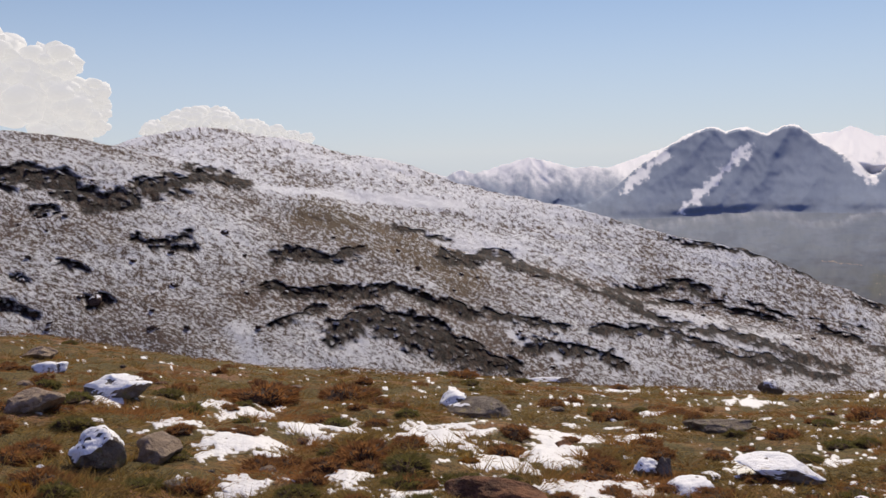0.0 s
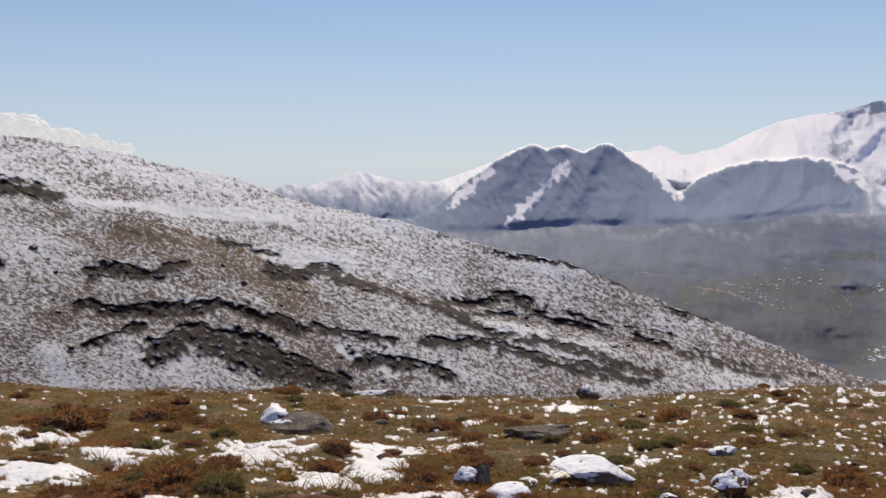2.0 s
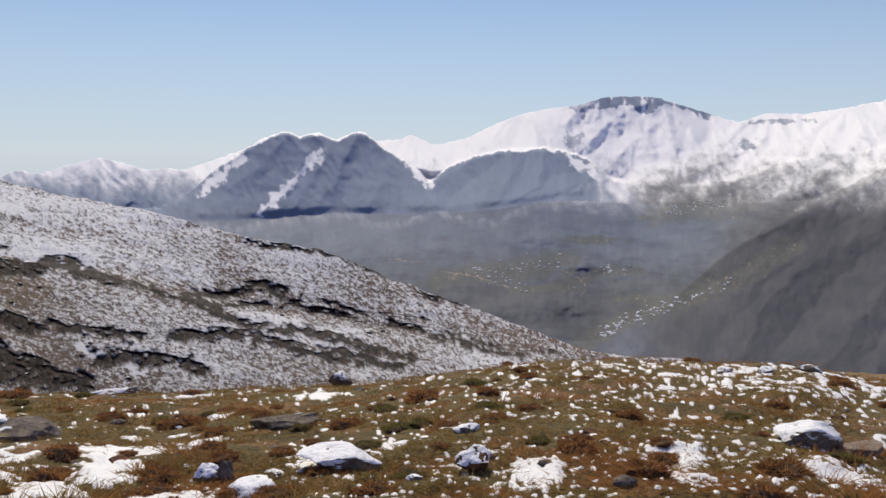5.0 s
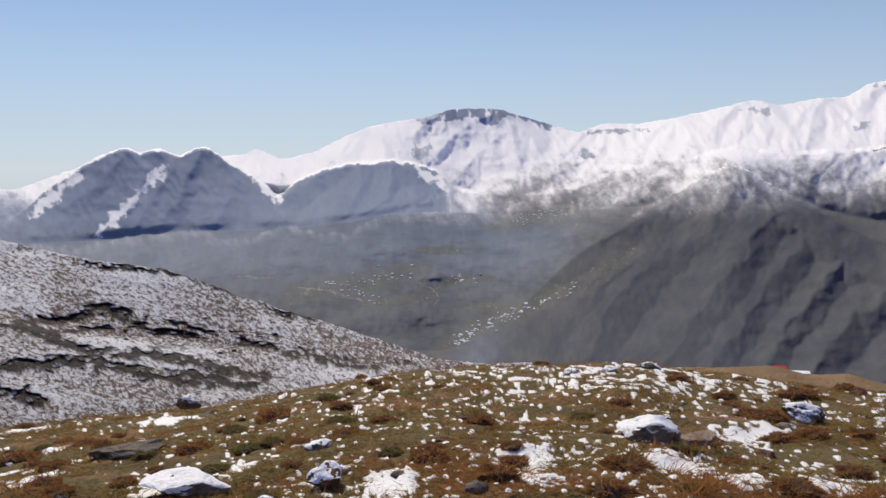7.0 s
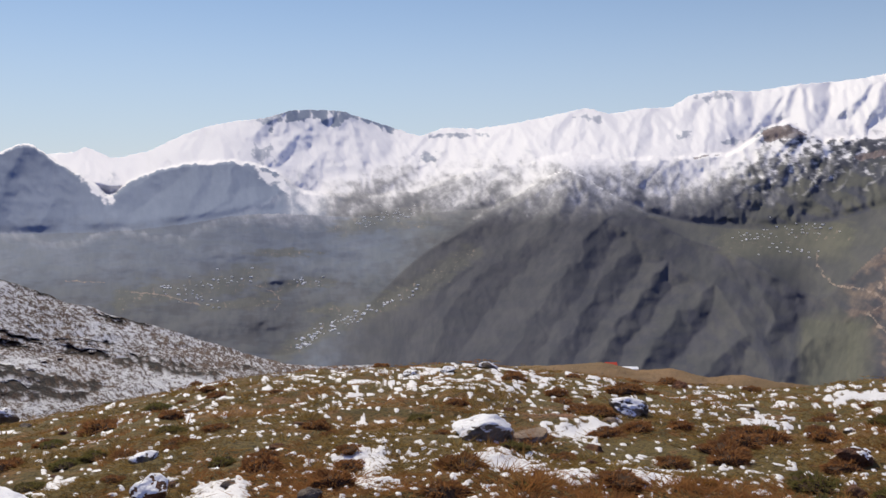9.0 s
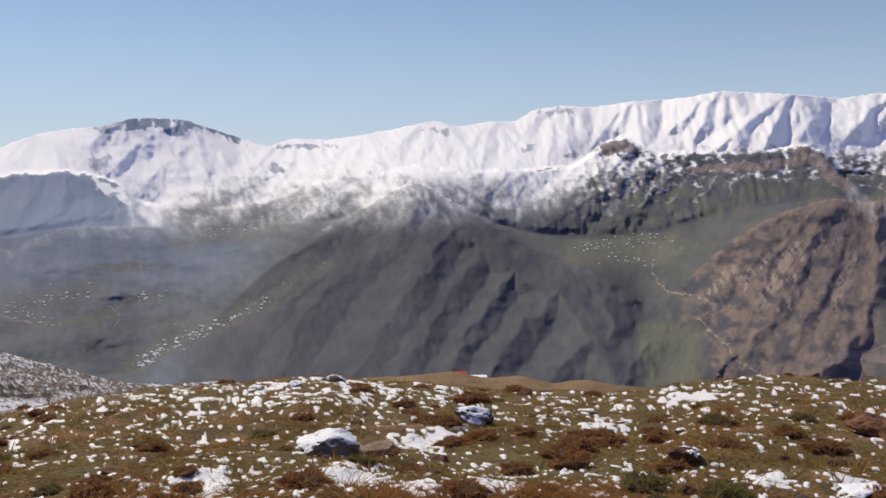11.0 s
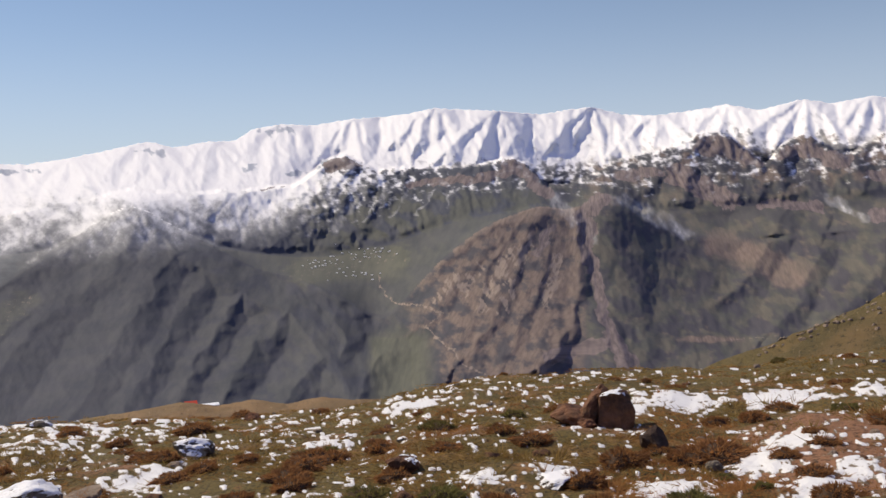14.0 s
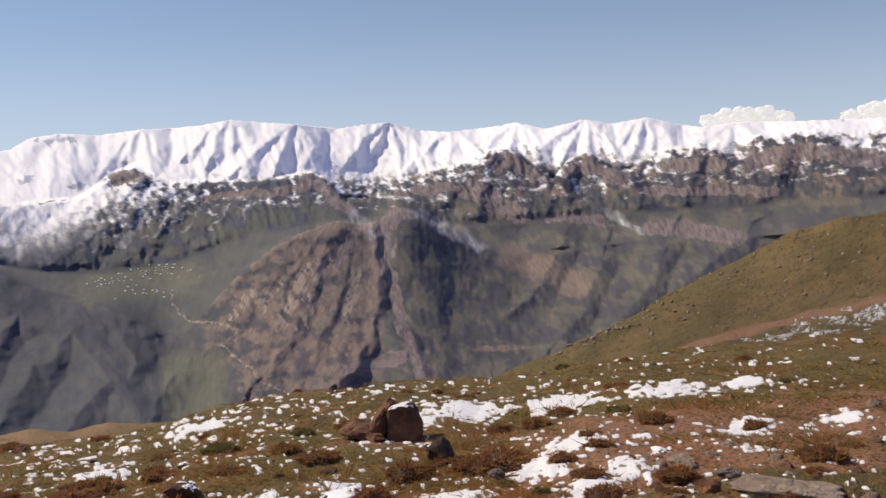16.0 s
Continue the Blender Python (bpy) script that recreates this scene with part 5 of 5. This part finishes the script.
# lesser stones, alike but for size and turn
KINDS = []
for i in range(8):
    snowy = i % 4 == 0
    ob = make_rock("stone", 700 + i, (0.17, 0.14, 0.09), (ROCK_GREY, ROCK_TAN, ROCK_GREY, ROCK_BROWN)[i % 4], 0.35 if snowy else None, 0.006, 12, 3)
    tagged(ob, "small stone capped with snow in the turf" if snowy else "small bare stone in the turf", "stone", "stones on the knoll")
    KINDS.append(ob)
spots = scatter(190, 21, taken=[b[:2] for b in BOULDERS], gap=0.28)
spots += scatter(110, 22, 5.0, 8.5, 92, 113, 0.12)
for i, (x, y) in enumerate(spots):
    k = i % 8 if i < 190 else (1, 3, 5, 7)[i % 4]
    s = float(rng.uniform(0.4, 1.1)) * (1 if i < 190 else 0.7)
    m = Matrix.LocRotScale((x, y, ground_at(x, y) - 0.02), Euler((rng.uniform(-0.2, 0.2), rng.uniform(-0.2, 0.2), rng.uniform(0, 6.28))), None)
    ob = KINDS[k] if i < 8 else copy_thing(KINDS[k], m)
    ob.matrix_basis = m @ Matrix.Diagonal((s, s, s * float(rng.uniform(0.7, 1.1)), 1))


# boulders on the slopes of the hills
HILL_STONES = []
for i in range(4):
    ob = make_rock("hill_boulder", 800 + i, (1.0, 0.9, 0.7), (ROCK_DARK, ROCK_DARK, ROCK_GREY, ROCK_TAN)[i], 0.55 if i < 2 else None, 0.04, 11, 3)
    tagged(ob, "dark boulder on the snowy scree slope" if i < 2 else "pale boulder on the grassy hillside", "boulder", "boulders on the hills")
    HILL_STONES.append(ob)
g = np.random.default_rng(29)
spots = [(float(g.uniform(-26, 24)), None, float(g.uniform(0.25, 0.75)), int(g.integers(2))) for _ in range(60)]
spots += [(-21.0, -8.4, 1.6, 0), (-16.6, -7.6, 0.9, 1), (-13.5, -4.7, 1.0, 0), (-24.4, -8.9, 1.1, 0), (-18.0, -10.2, 0.8, 1)]
spots += [(float(g.uniform(90, 112)), None, float(g.uniform(0.18, 0.55)), 2 + int(g.integers(2))) for _ in range(170)]
used = set()
for az, el, size, k in spots:
    if el is None:
        lo, hi = float(curve(EDGE, az)) + 0.3, float(curve(HILL_BACK if az > 8 else HILL_FRONT, az)) - 0.05
        el = lo + (hi - lo) * float(g.uniform(0, 1)) ** (0.35 if az > 80 else 1)
    p = hill_place(az, el)
    m = pose(p.x, p.y, p.z - 0.12 * size, float(g.uniform(-15, 15)), float(g.uniform(-15, 15)), float(g.uniform(0, 360)))
    ob = HILL_STONES[k] if k not in used else copy_thing(HILL_STONES[k], m)
    used.add(k)
    ob.matrix_basis = m @ Matrix.Diagonal((size, size, size, 1))


# ---- plants ----
def plant_material(name, low, high, other, share):
    s = Shade(name)
    g = s.t.nodes.new("ShaderNodeNewGeometry").outputs["Random Per Island"]
    rnd = s.node("ObjectInfo").outputs["Random"]
    c = s.mix(g, low, high)
    c = s.mix(s.step(s.noise(0.9, 3), share, share + 0.14), c, other)
    c = s.mix(s.math("MULTIPLY", rnd, 0.3), c, (0.14, 0.070, 0.028))
    s.done(c)
    leaf = s.node("BsdfTranslucent", Color=c)
    both = s.node("MixShader", Fac=0.45)
    s.t.links.new(s.bsdf.outputs[0], both.inputs[1])
    s.t.links.new(leaf.outputs[0], both.inputs[2])
    s.t.links.new(both.outputs[0], s.t.nodes["Material Output"].inputs["Surface"])
    return s.mat


GRASS = plant_material("dry_grass", (0.145, 0.104, 0.030), (0.40, 0.255, 0.085), (0.36, 0.165, 0.056), 0.48)
TWIG = plant_material("cushion_twigs", (0.150, 0.068, 0.028), (0.44, 0.205, 0.078), (0.33, 0.17, 0.06), 0.62)
GREEN_TWIG = plant_material("green_twigs", (0.10, 0.095, 0.030), (0.24, 0.21, 0.070), (0.22, 0.14, 0.05), 0.62)
ORANGE = plant_material("orange_twigs", (0.22, 0.10, 0.02), (0.42, 0.20, 0.035), (0.30, 0.15, 0.04), 0.7)
HEART_BROWN = Shade("dark_brown_heart").done((0.055, 0.032, 0.018))


def blades(base, tip, width, g):
    """One thin triangle for each blade."""
    d = tip - base
    side = np.cross(d, g.normal(size=d.shape))
    side /= np.maximum(np.linalg.norm(side, axis=1), 1e-9)[:, None]
    v = np.stack([base - side * width[:, None] / 2, base + side * width[:, None] / 2, tip], 1).reshape(-1, 3)
    return v, np.arange(len(v)).reshape(-1, 3)


def make_cushion(seed, material, name="cushion_shrub", count=1600):
    """A low dome of dry twigs over a dark heart, one metre across before scaling."""
    g = np.random.default_rng(seed)
    az, el = g.uniform(0, 6.283, count), np.arcsin(g.uniform(0.02, 1, count))
    d = np.stack([np.cos(az) * np.cos(el), np.sin(az) * np.cos(el), np.sin(el)], 1)
    lump = 0.40 + 0.22 * fbm(d[:, 0] * 2.2 + seed, d[:, 1] * 2.2, 3, seed)
    surface = d * lump[:, None] * np.array([1, 1, 0.62])
    base = surface * g.uniform(0.72, 0.9, count)[:, None]
    lean = d + g.normal(scale=0.8, size=d.shape) + np.array([0, 0, 0.25])
    tip = surface + lean / np.linalg.norm(lean, axis=1)[:, None] * g.uniform(0.012, 0.050, count)[:, None]
    v, f = blades(base, tip, g.uniform(0.015, 0.030, count), g)
    root = new(name)
    part("foliage", quick_mesh("foliage", v, f, [material], smooth_faces=False), root)
    # dark brown core that fills the dome just under the twigs
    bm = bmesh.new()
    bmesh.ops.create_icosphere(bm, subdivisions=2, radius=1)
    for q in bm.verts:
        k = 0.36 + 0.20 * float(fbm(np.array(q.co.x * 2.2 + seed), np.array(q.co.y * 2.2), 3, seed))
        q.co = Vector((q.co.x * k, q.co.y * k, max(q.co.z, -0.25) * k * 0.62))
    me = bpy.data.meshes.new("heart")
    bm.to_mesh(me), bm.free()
    me.materials.append(HEART_BROWN)
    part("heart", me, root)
    return root


CUSHIONS = [make_cushion(31, TWIG), make_cushion(32, TWIG), make_cushion(33, TWIG), make_cushion(34, GREEN_TWIG), make_cushion(35, GREEN_TWIG), make_cushion(36, ORANGE)]
LABELS = ["rust-brown cushion shrub on the meadow"] * 3 + ["olive-green cushion shrub on the meadow"] * 2 + ["bright orange tuft of withered stems"]
for ob, label in zip(CUSHIONS, LABELS):
    tagged(ob, label, "shrub", "cushion shrubs")
SHRUBS = [(-1.98, 9.63, 1.05), (-1.15, 10.3, 0.95), (-0.62, 6.5, 0.66), (-2.87, 6.15, 0.5), (-2.5, 5.37, 0.55), (7.38, 5.22, 0.5), (10.34, 6.87, 0.68), (7.84, 3.92, 0.6), (8.71, 3.68, 0.42), (6.49, 3.42, 0.46), (6.71, 4.62, 0.42), (1.09, 6.46, 0.48), (1.75, 9.3, 0.6), (-2.87, 5.84, 0.5), (4.63, 9.8, 0.66), (-1.57, 5.41, 0.38), (2.45, 9.5, 0.4), (-3.81, 8.28, 0.4), (0.31, 17.0, 0.8),
          (5.04, 9.01, 0.4), (4.24, 5.06, 0.36), (1.01, 6.0, 0.42), (2.81, 7.54, 0.34), (6.02, 4.89, 0.42), (7.47, 5.39, 0.56), (4.04, 3.92, 0.42), (5.08, 6.55, 0.36), (4.43, 5.29, 0.3), (9.78, 8.33, 0.5), (5.51, 4.19, 0.3), (7.03, 4.55, 0.46)]
SHRUBS += [(16.3, 9.8, 0.7), (2.9, 7.63, 0.32), (7.92, 3.3, 0.5), (6.67, 2.64, 0.42), (6.73, 3.59, 0.55), (6.19, 3.72, 0.42), (7.59, 3.6, 0.5), (8.16, 2.25, 0.4), (7.5, 2.55, 0.42), (5.01, 6.25, 0.28), (7.66, 0.42, 0.80), (7.45, 0.62, 0.5), (7.3, 1.08, 0.5), (7.25, 3.69, 0.55),
           (7.98, 1.93, 0.48), (10.37, -0.14, 0.5), (7.9, 0.88, 0.34), (6.29, 1.19, 0.48), (8.63, -0.9, 0.5), (9.31, 0.14, 0.4)]
GREENS = [(-3.28, 7.93, 0.46), (-2.37, 8.14, 0.45), (-0.28, 5.98, 0.46), (-0.38, 8.43, 0.36), (2.44, 6.19, 0.3), (-2.9, 6.9, 0.4), (3.4, 7.2, 0.35), (6.1, 6.3, 0.4), (8.9, 3.1, 0.45), (9.9, 2.6, 0.4), (-0.3, 5.5, 0.4), (3.7, 5.8, 0.3), (-1.9, 6.2, 0.35)]
FLAMES = [(5.34, 2.98, 0.26), (-2.51, 5.1, 0.24), (0.15, 6.32, 0.26)]
rows = [(p, i % 3) for i, p in enumerate(SHRUBS)] + [(p, 3 + i % 2) for i, p in enumerate(GREENS)] + [(p, 5) for p in FLAMES]
g = np.random.default_rng(41)
for i, (x, y) in enumerate(scatter(160, 43, 4.8, 19, gap=0.34, taken=[p[:2] for p in SHRUBS]) + scatter(68, 45, 4.8, 12, -30, 24, gap=0.3, taken=[p[:2] for p in SHRUBS])):
    rows.append(((x, y, float(g.uniform(0.18, 0.48))), (0, 1, 2, 0, 1, 3, 4)[i % 7]))
first = set()
for (x, y, w), k in rows:
    m = pose(x, y, ground_at(x, y) - 0.01, 0, 0, float(g.uniform(0, 360)))
    ob = CUSHIONS[k] if k not in first else copy_thing(CUSHIONS[k], m)
    first.add(k)
    ob.matrix_basis = m @ Matrix.Diagonal((w * float(g.uniform(0.75, 1.15)), w * 0.85, w * float(g.uniform(0.55, 0.85)), 1))


def build_grass():
    """Dry tussock grass over the knoll, thinner where snow lies or the earth is bare."""
    g = np.random.default_rng(51)
    n = 62000
    a, r = np.radians(g.uniform(-31, 116, n)), 1 / g.uniform(1 / 20.5, 1 / 4.2, n)
    x, y = r * np.sin(a), r * np.cos(a)
    deg = np.degrees(a)
    ok = (snow_depth(x, y, r, deg) < 0.004) & (fbm(x * 0.9, y * 0.9, 2, 53) > -0.16)
    ok &= ~((deg > 90) & (np.abs(r - 6.5) < 1.3) & (g.random(n) < 0.85))
    x, y, r = x[ok], y[ok], r[ok]
    k = 7
    cx, cy, cr = np.repeat(x, k), np.repeat(y, k), np.repeat(r, k)
    m = len(cx)
    tall = np.repeat(g.uniform(0.016, 0.046, len(x)) * (1 + 0.8 * fbm(x * 0.7, y * 0.7, 2, 57)), k)
    ox, oy = g.normal(scale=0.035, size=m), g.normal(scale=0.035, size=m)
    z = ground_z(cx + ox, cy + oy) + relief(cx + ox, cy + oy) - 0.008
    base = np.stack([cx + ox, cy + oy, z], 1)
    tip = base + np.stack([ox * 1.6 + g.normal(scale=0.02, size=m), oy * 1.6 + g.normal(scale=0.02, size=m), tall * g.uniform(0.6, 1.1, m)], 1)
    # taller dry clumps, thickest towards the scree hill
    m2 = 2600
    a2, r2 = np.radians(g.uniform(-31, 110, m2)), 1 / g.uniform(1 / 16, 1 / 4.4, m2)
    x2, y2 = r2 * np.sin(a2), r2 * np.cos(a2)
    own = (fbm(x2 * 0.8, y2 * 0.8, 2, 59) > 0.16 - 0.16 * (a2 < 0.25)) & (snow_depth(x2, y2, r2, np.degrees(a2)) < 0.0)
    x2, y2, r2 = [np.repeat(q[own], 16) for q in (x2, y2, r2)]
    o2 = g.normal(scale=0.03, size=(len(x2), 2))
    z2 = ground_z(x2 + o2[:, 0], y2 + o2[:, 1]) + relief(x2 + o2[:, 0], y2 + o2[:, 1]) - 0.01
    b2 = np.stack([x2 + o2[:, 0], y2 + o2[:, 1], z2], 1)
    t2 = b2 + np.stack([o2[:, 0] * 2 + g.normal(scale=0.03, size=len(x2)), o2[:, 1] * 2 + g.normal(scale=0.03, size=len(x2)), g.uniform(0.06, 0.13, len(x2))], 1)
    base, tip, cr = np.concatenate([base, b2]), np.concatenate([tip, t2]), np.concatenate([cr, r2])
    v, f = blades(base, tip, 0.004 + 0.0007 * cr, g)
    ob = new("grass", quick_mesh("grass", v, f, [GRASS], smooth_faces=False))
    tagged(ob, "short dry tussock grass, olive and straw-coloured", "grass", kind="stuff")


build_grass()


# ---- a shed and a red-roofed hut on the mound, villages in the valley ----
def plain_material(name, c, scale=1.0):
    s = Shade(name)
    return s.done(s.mix(s.noise(scale, 3), c, tuple(q * 0.75 for q in c)))


WHITE_WALL, WHITE_TIN, RED_TIN, MUD = plain_material("limewash", (0.80, 0.77, 0.72)), plain_material("white_tin", (0.88, 0.88, 0.86)), plain_material("red_tin", (0.55, 0.07, 0.04)), plain_material("mud_wall", (0.40, 0.32, 0.25))


def box_mesh(name, sx, sy, z0, z1, material, gable=0.0):
    """A box on the ground plan sx by sy; with a gable its top rises to a ridge along x."""
    v = [(-sx / 2, -sy / 2, z0), (sx / 2, -sy / 2, z0), (sx / 2, sy / 2, z0), (-sx / 2, sy / 2, z0),
         (-sx / 2, -sy / 2, z1), (sx / 2, -sy / 2, z1), (sx / 2, sy / 2, z1), (-sx / 2, sy / 2, z1)]
    f = [(3, 2, 1, 0), (0, 1, 5, 4), (2, 3, 7, 6)]
    if gable:
        v += [(-sx / 2, 0, z1 + gable), (sx / 2, 0, z1 + gable)]
        f += [(4, 5, 9, 8), (6, 7, 8, 9), (1, 2, 6, 9, 5), (3, 0, 4, 8, 7)]
    else:
        f += [(4, 5, 6, 7), (1, 2, 6, 5), (3, 0, 4, 7)]
    me = bpy.data.meshes.new(name)
    me.from_pydata(v, [], f)
    me.materials.append(material)
    return me


DOOR = plain_material("dark_door", (0.06, 0.05, 0.045))


def make_house(size, wall, roof, gable, label, category="house"):
    sx, sy, h = size
    root = tagged(new("house"), label, category)
    part("wall", box_mesh("wall", sx, sy, -1.5, h, wall), root)
    part("roof", box_mesh("roof", sx + 0.6, sy + 0.6, h + 0.004, h + 0.25, roof, gable), root)
    d = part("door", box_mesh("door", 0.9, 0.08, 0, min(2.0, h * 0.85), DOOR), root)
    d.matrix_basis = pose(-sx * 0.2, -sy / 2 - 0.045, 0)
    for k in (-0.05, 0.3):
        w = part("window", box_mesh("window", 0.8, 0.06, 0.9, min(1.8, h * 0.8), DOOR), root)
        w.matrix_basis = pose(sx * k + 0.5, -sy / 2 - 0.035, 0)
    return root


for az, dr, el, size, roof, gable, label in ((55.5, -2.0, -12.05, (3.0, 2.4, 1.1), RED_TIN, 0.7, "small hut with a bright red tin roof"), (56.6, -8.0, -12.25, (4.8, 3.0, 1.3), WHITE_TIN, 0.35, "low shed with a white tin roof")):
    rb = float(curve(BACK_R, az))
    ob = make_house(size, MUD if roof is RED_TIN else WHITE_WALL, roof, gable, label, "hut")
    r = rb + dr
    ob.matrix_basis = pose(r * math.sin(radians(az)), r * math.cos(radians(az)), EYE + r * math.tan(radians(el)) - size[2] - gable * 0.6, 0, 0, -az + 8)

HOUSES = [make_house((7, 8, 1.5), WHITE_WALL, WHITE_TIN, 2.0, "whitewashed village house with a pale tin roof"), make_house((6, 7, 1.8), WHITE_WALL, WHITE_TIN, 1.6, "low village house with a pitched tin roof"),
          make_house((5, 6, 1.6), WHITE_WALL, WHITE_TIN, 1.4, "small whitewashed house with a tin roof"), make_house((10, 7, 1.5), WHITE_WALL, WHITE_TIN, 1.8, "long village house with a tin roof")]
for ob in HOUSES:
    tagged(ob, group="village houses")
VILLAGES = [(64, 0.22, [(35.9, -11.2), (37.4, -10.1), (39.2, -9.4)]), (34, 0.16, [(39.0, -9.5), (40.8, -8.9), (43.6, -7.6)]), (40, 0.35, [(27.2, -7.5), (30.2, -7.3), (33.4, -6.6)]), (12, 0.25, [(29.0, -8.0), (31, -8.3)]),
            (16, 0.22, [(35.5, -7.2), (37.4, -7.1)]), (50, 0.28, [(39.6, -3.6), (41.4, -3.1), (43.2, -2.9)]), (52, 0.30, [(62.6, -4.25), (64.8, -3.95), (68.4, -3.6)]), (14, 0.3, [(64.6, -4.8), (67.0, -4.9)])]
g = np.random.default_rng(61)
count = 0
for n, spread, pts in VILLAGES:
    for _ in range(n):
        q = g.uniform(0, len(pts) - 1)
        i = min(int(q), len(pts) - 2)
        spread_here = spread * (1.0 if g.random() < 0.8 else 2.2)
        az = pts[i][0] + (pts[i + 1][0] - pts[i][0]) * (q - i) + g.normal(scale=spread_here)
        el = pts[i][1] + (pts[i + 1][1] - pts[i][1]) * (q - i) + g.normal(scale=spread_here * 0.6)
        p = far_place(az, el)
        m = pose(p.x, p.y, p.z, 0, 0, -az + float(g.uniform(-35, 35)))
        ob = HOUSES[count] if count < 4 else copy_thing(HOUSES[int(g.integers(4))], m)
        s = float(g.uniform(0.36, 0.72))
        ob.matrix_basis = m @ Matrix.Diagonal((s, s, s, 1))
        count += 1


# ---- clouds ----
def cloud_material():
    s = Shade("glowing_cloud_white")
    # added glow replaces sunlight inside the cloud and evens out the creases
    s.bsdf.inputs["Emission Color"].default_value = (0.93, 0.94, 1.0, 1)
    s.bsdf.inputs["Emission Strength"].default_value = 0.68
    return s.done((0.22, 0.22, 0.225))


CLOUD = cloud_material()


def ball(detail):
    bm = bmesh.new()
    bmesh.ops.create_icosphere(bm, subdivisions=detail, radius=1)
    v = np.array([q.co[:] for q in bm.verts])
    f = np.array([[q.index for q in p.verts] for p in bm.faces])
    bm.free()
    return v, f


def make_cloud(puffs, seed, label):
    """A heap of billows far behind the hills: (azimuth, elevation, radius in degrees)."""
    g = np.random.default_rng(seed)
    core, bud = ball(4), ball(2)
    vs, fs, k = [], [], 0
    for n, (az, el, rad) in enumerate(puffs):
        d = 4650.0
        size = math.radians(rad) * d
        c = np.array([d * math.sin(radians(az)), d * math.cos(radians(az)), EYE + d * math.tan(radians(el))])
        v, f = core
        bump = 0.85 + 0.5 * fbm(v[:, 0] * 1.6 + n, v[:, 2] * 1.6 + v[:, 1], 5, seed + n, 0.62)
        vs.append(c + v * bump[:, None] * size * np.array([1, 1, 0.75])), fs.append(f + k)
        k += len(v)
        for j in range(30):
            way = g.normal(size=3)
            way /= np.linalg.norm(way)
            v, f = bud
            s = size * g.uniform(0.18, 0.40)
            at = c + way * size * g.uniform(0.66, 0.92) * np.array([1, 1, 0.75])
            bump = 1 + 0.28 * fbm(v[:, 0] * 1.5 + j, v[:, 2] * 1.5 + v[:, 1], 3, seed + j, 0.6)
            vs.append(at + v * bump[:, None] * s * np.array([1.2, 1.2, 0.8])), fs.append(f + k)
            k += len(v)
    ob = new("cloud", quick_mesh("cloud", np.concatenate(vs), np.concatenate(fs), [CLOUD]))
    return tagged(ob, label, "cloud", kind="structure")


make_cloud([(-24.6, 4.0, 2.6), (-22.6, 5.4, 1.6), (-22.2, 3.4, 1.9), (-20.9, 3.6, 1.3), (-20.8, 2.2, 1.1), (-26.5, 5.6, 2.4), (-22.5, 1.6, 1.6), (-28.5, 4.0, 2.6)], 71, "tall cumulus cloud with added glow behind the hill")
make_cloud([(-17.2, 1.5, 0.9), (-16.0, 1.9, 1.0), (-14.8, 2.1, 1.1), (-13.6, 2.0, 1.15), (-12.6, 1.5, 0.9), (-11.6, 1.5, 1.0), (-10.4, 1.2, 0.8), (-9.2, 1.0, 0.6), (-8.4, 1.0, 0.45)], 72, "low white cloud behind the hilltop")
make_cloud([(100.2, 4.3, 0.6), (101.2, 4.5, 0.7), (102.2, 4.55, 0.7), (103.2, 4.5, 0.7), (104.2, 4.3, 0.6), (107.8, 4.2, 0.5), (109.0, 4.4, 0.7), (110.4, 4.6, 0.8)], 73, "small white cloud behind the snowy range")
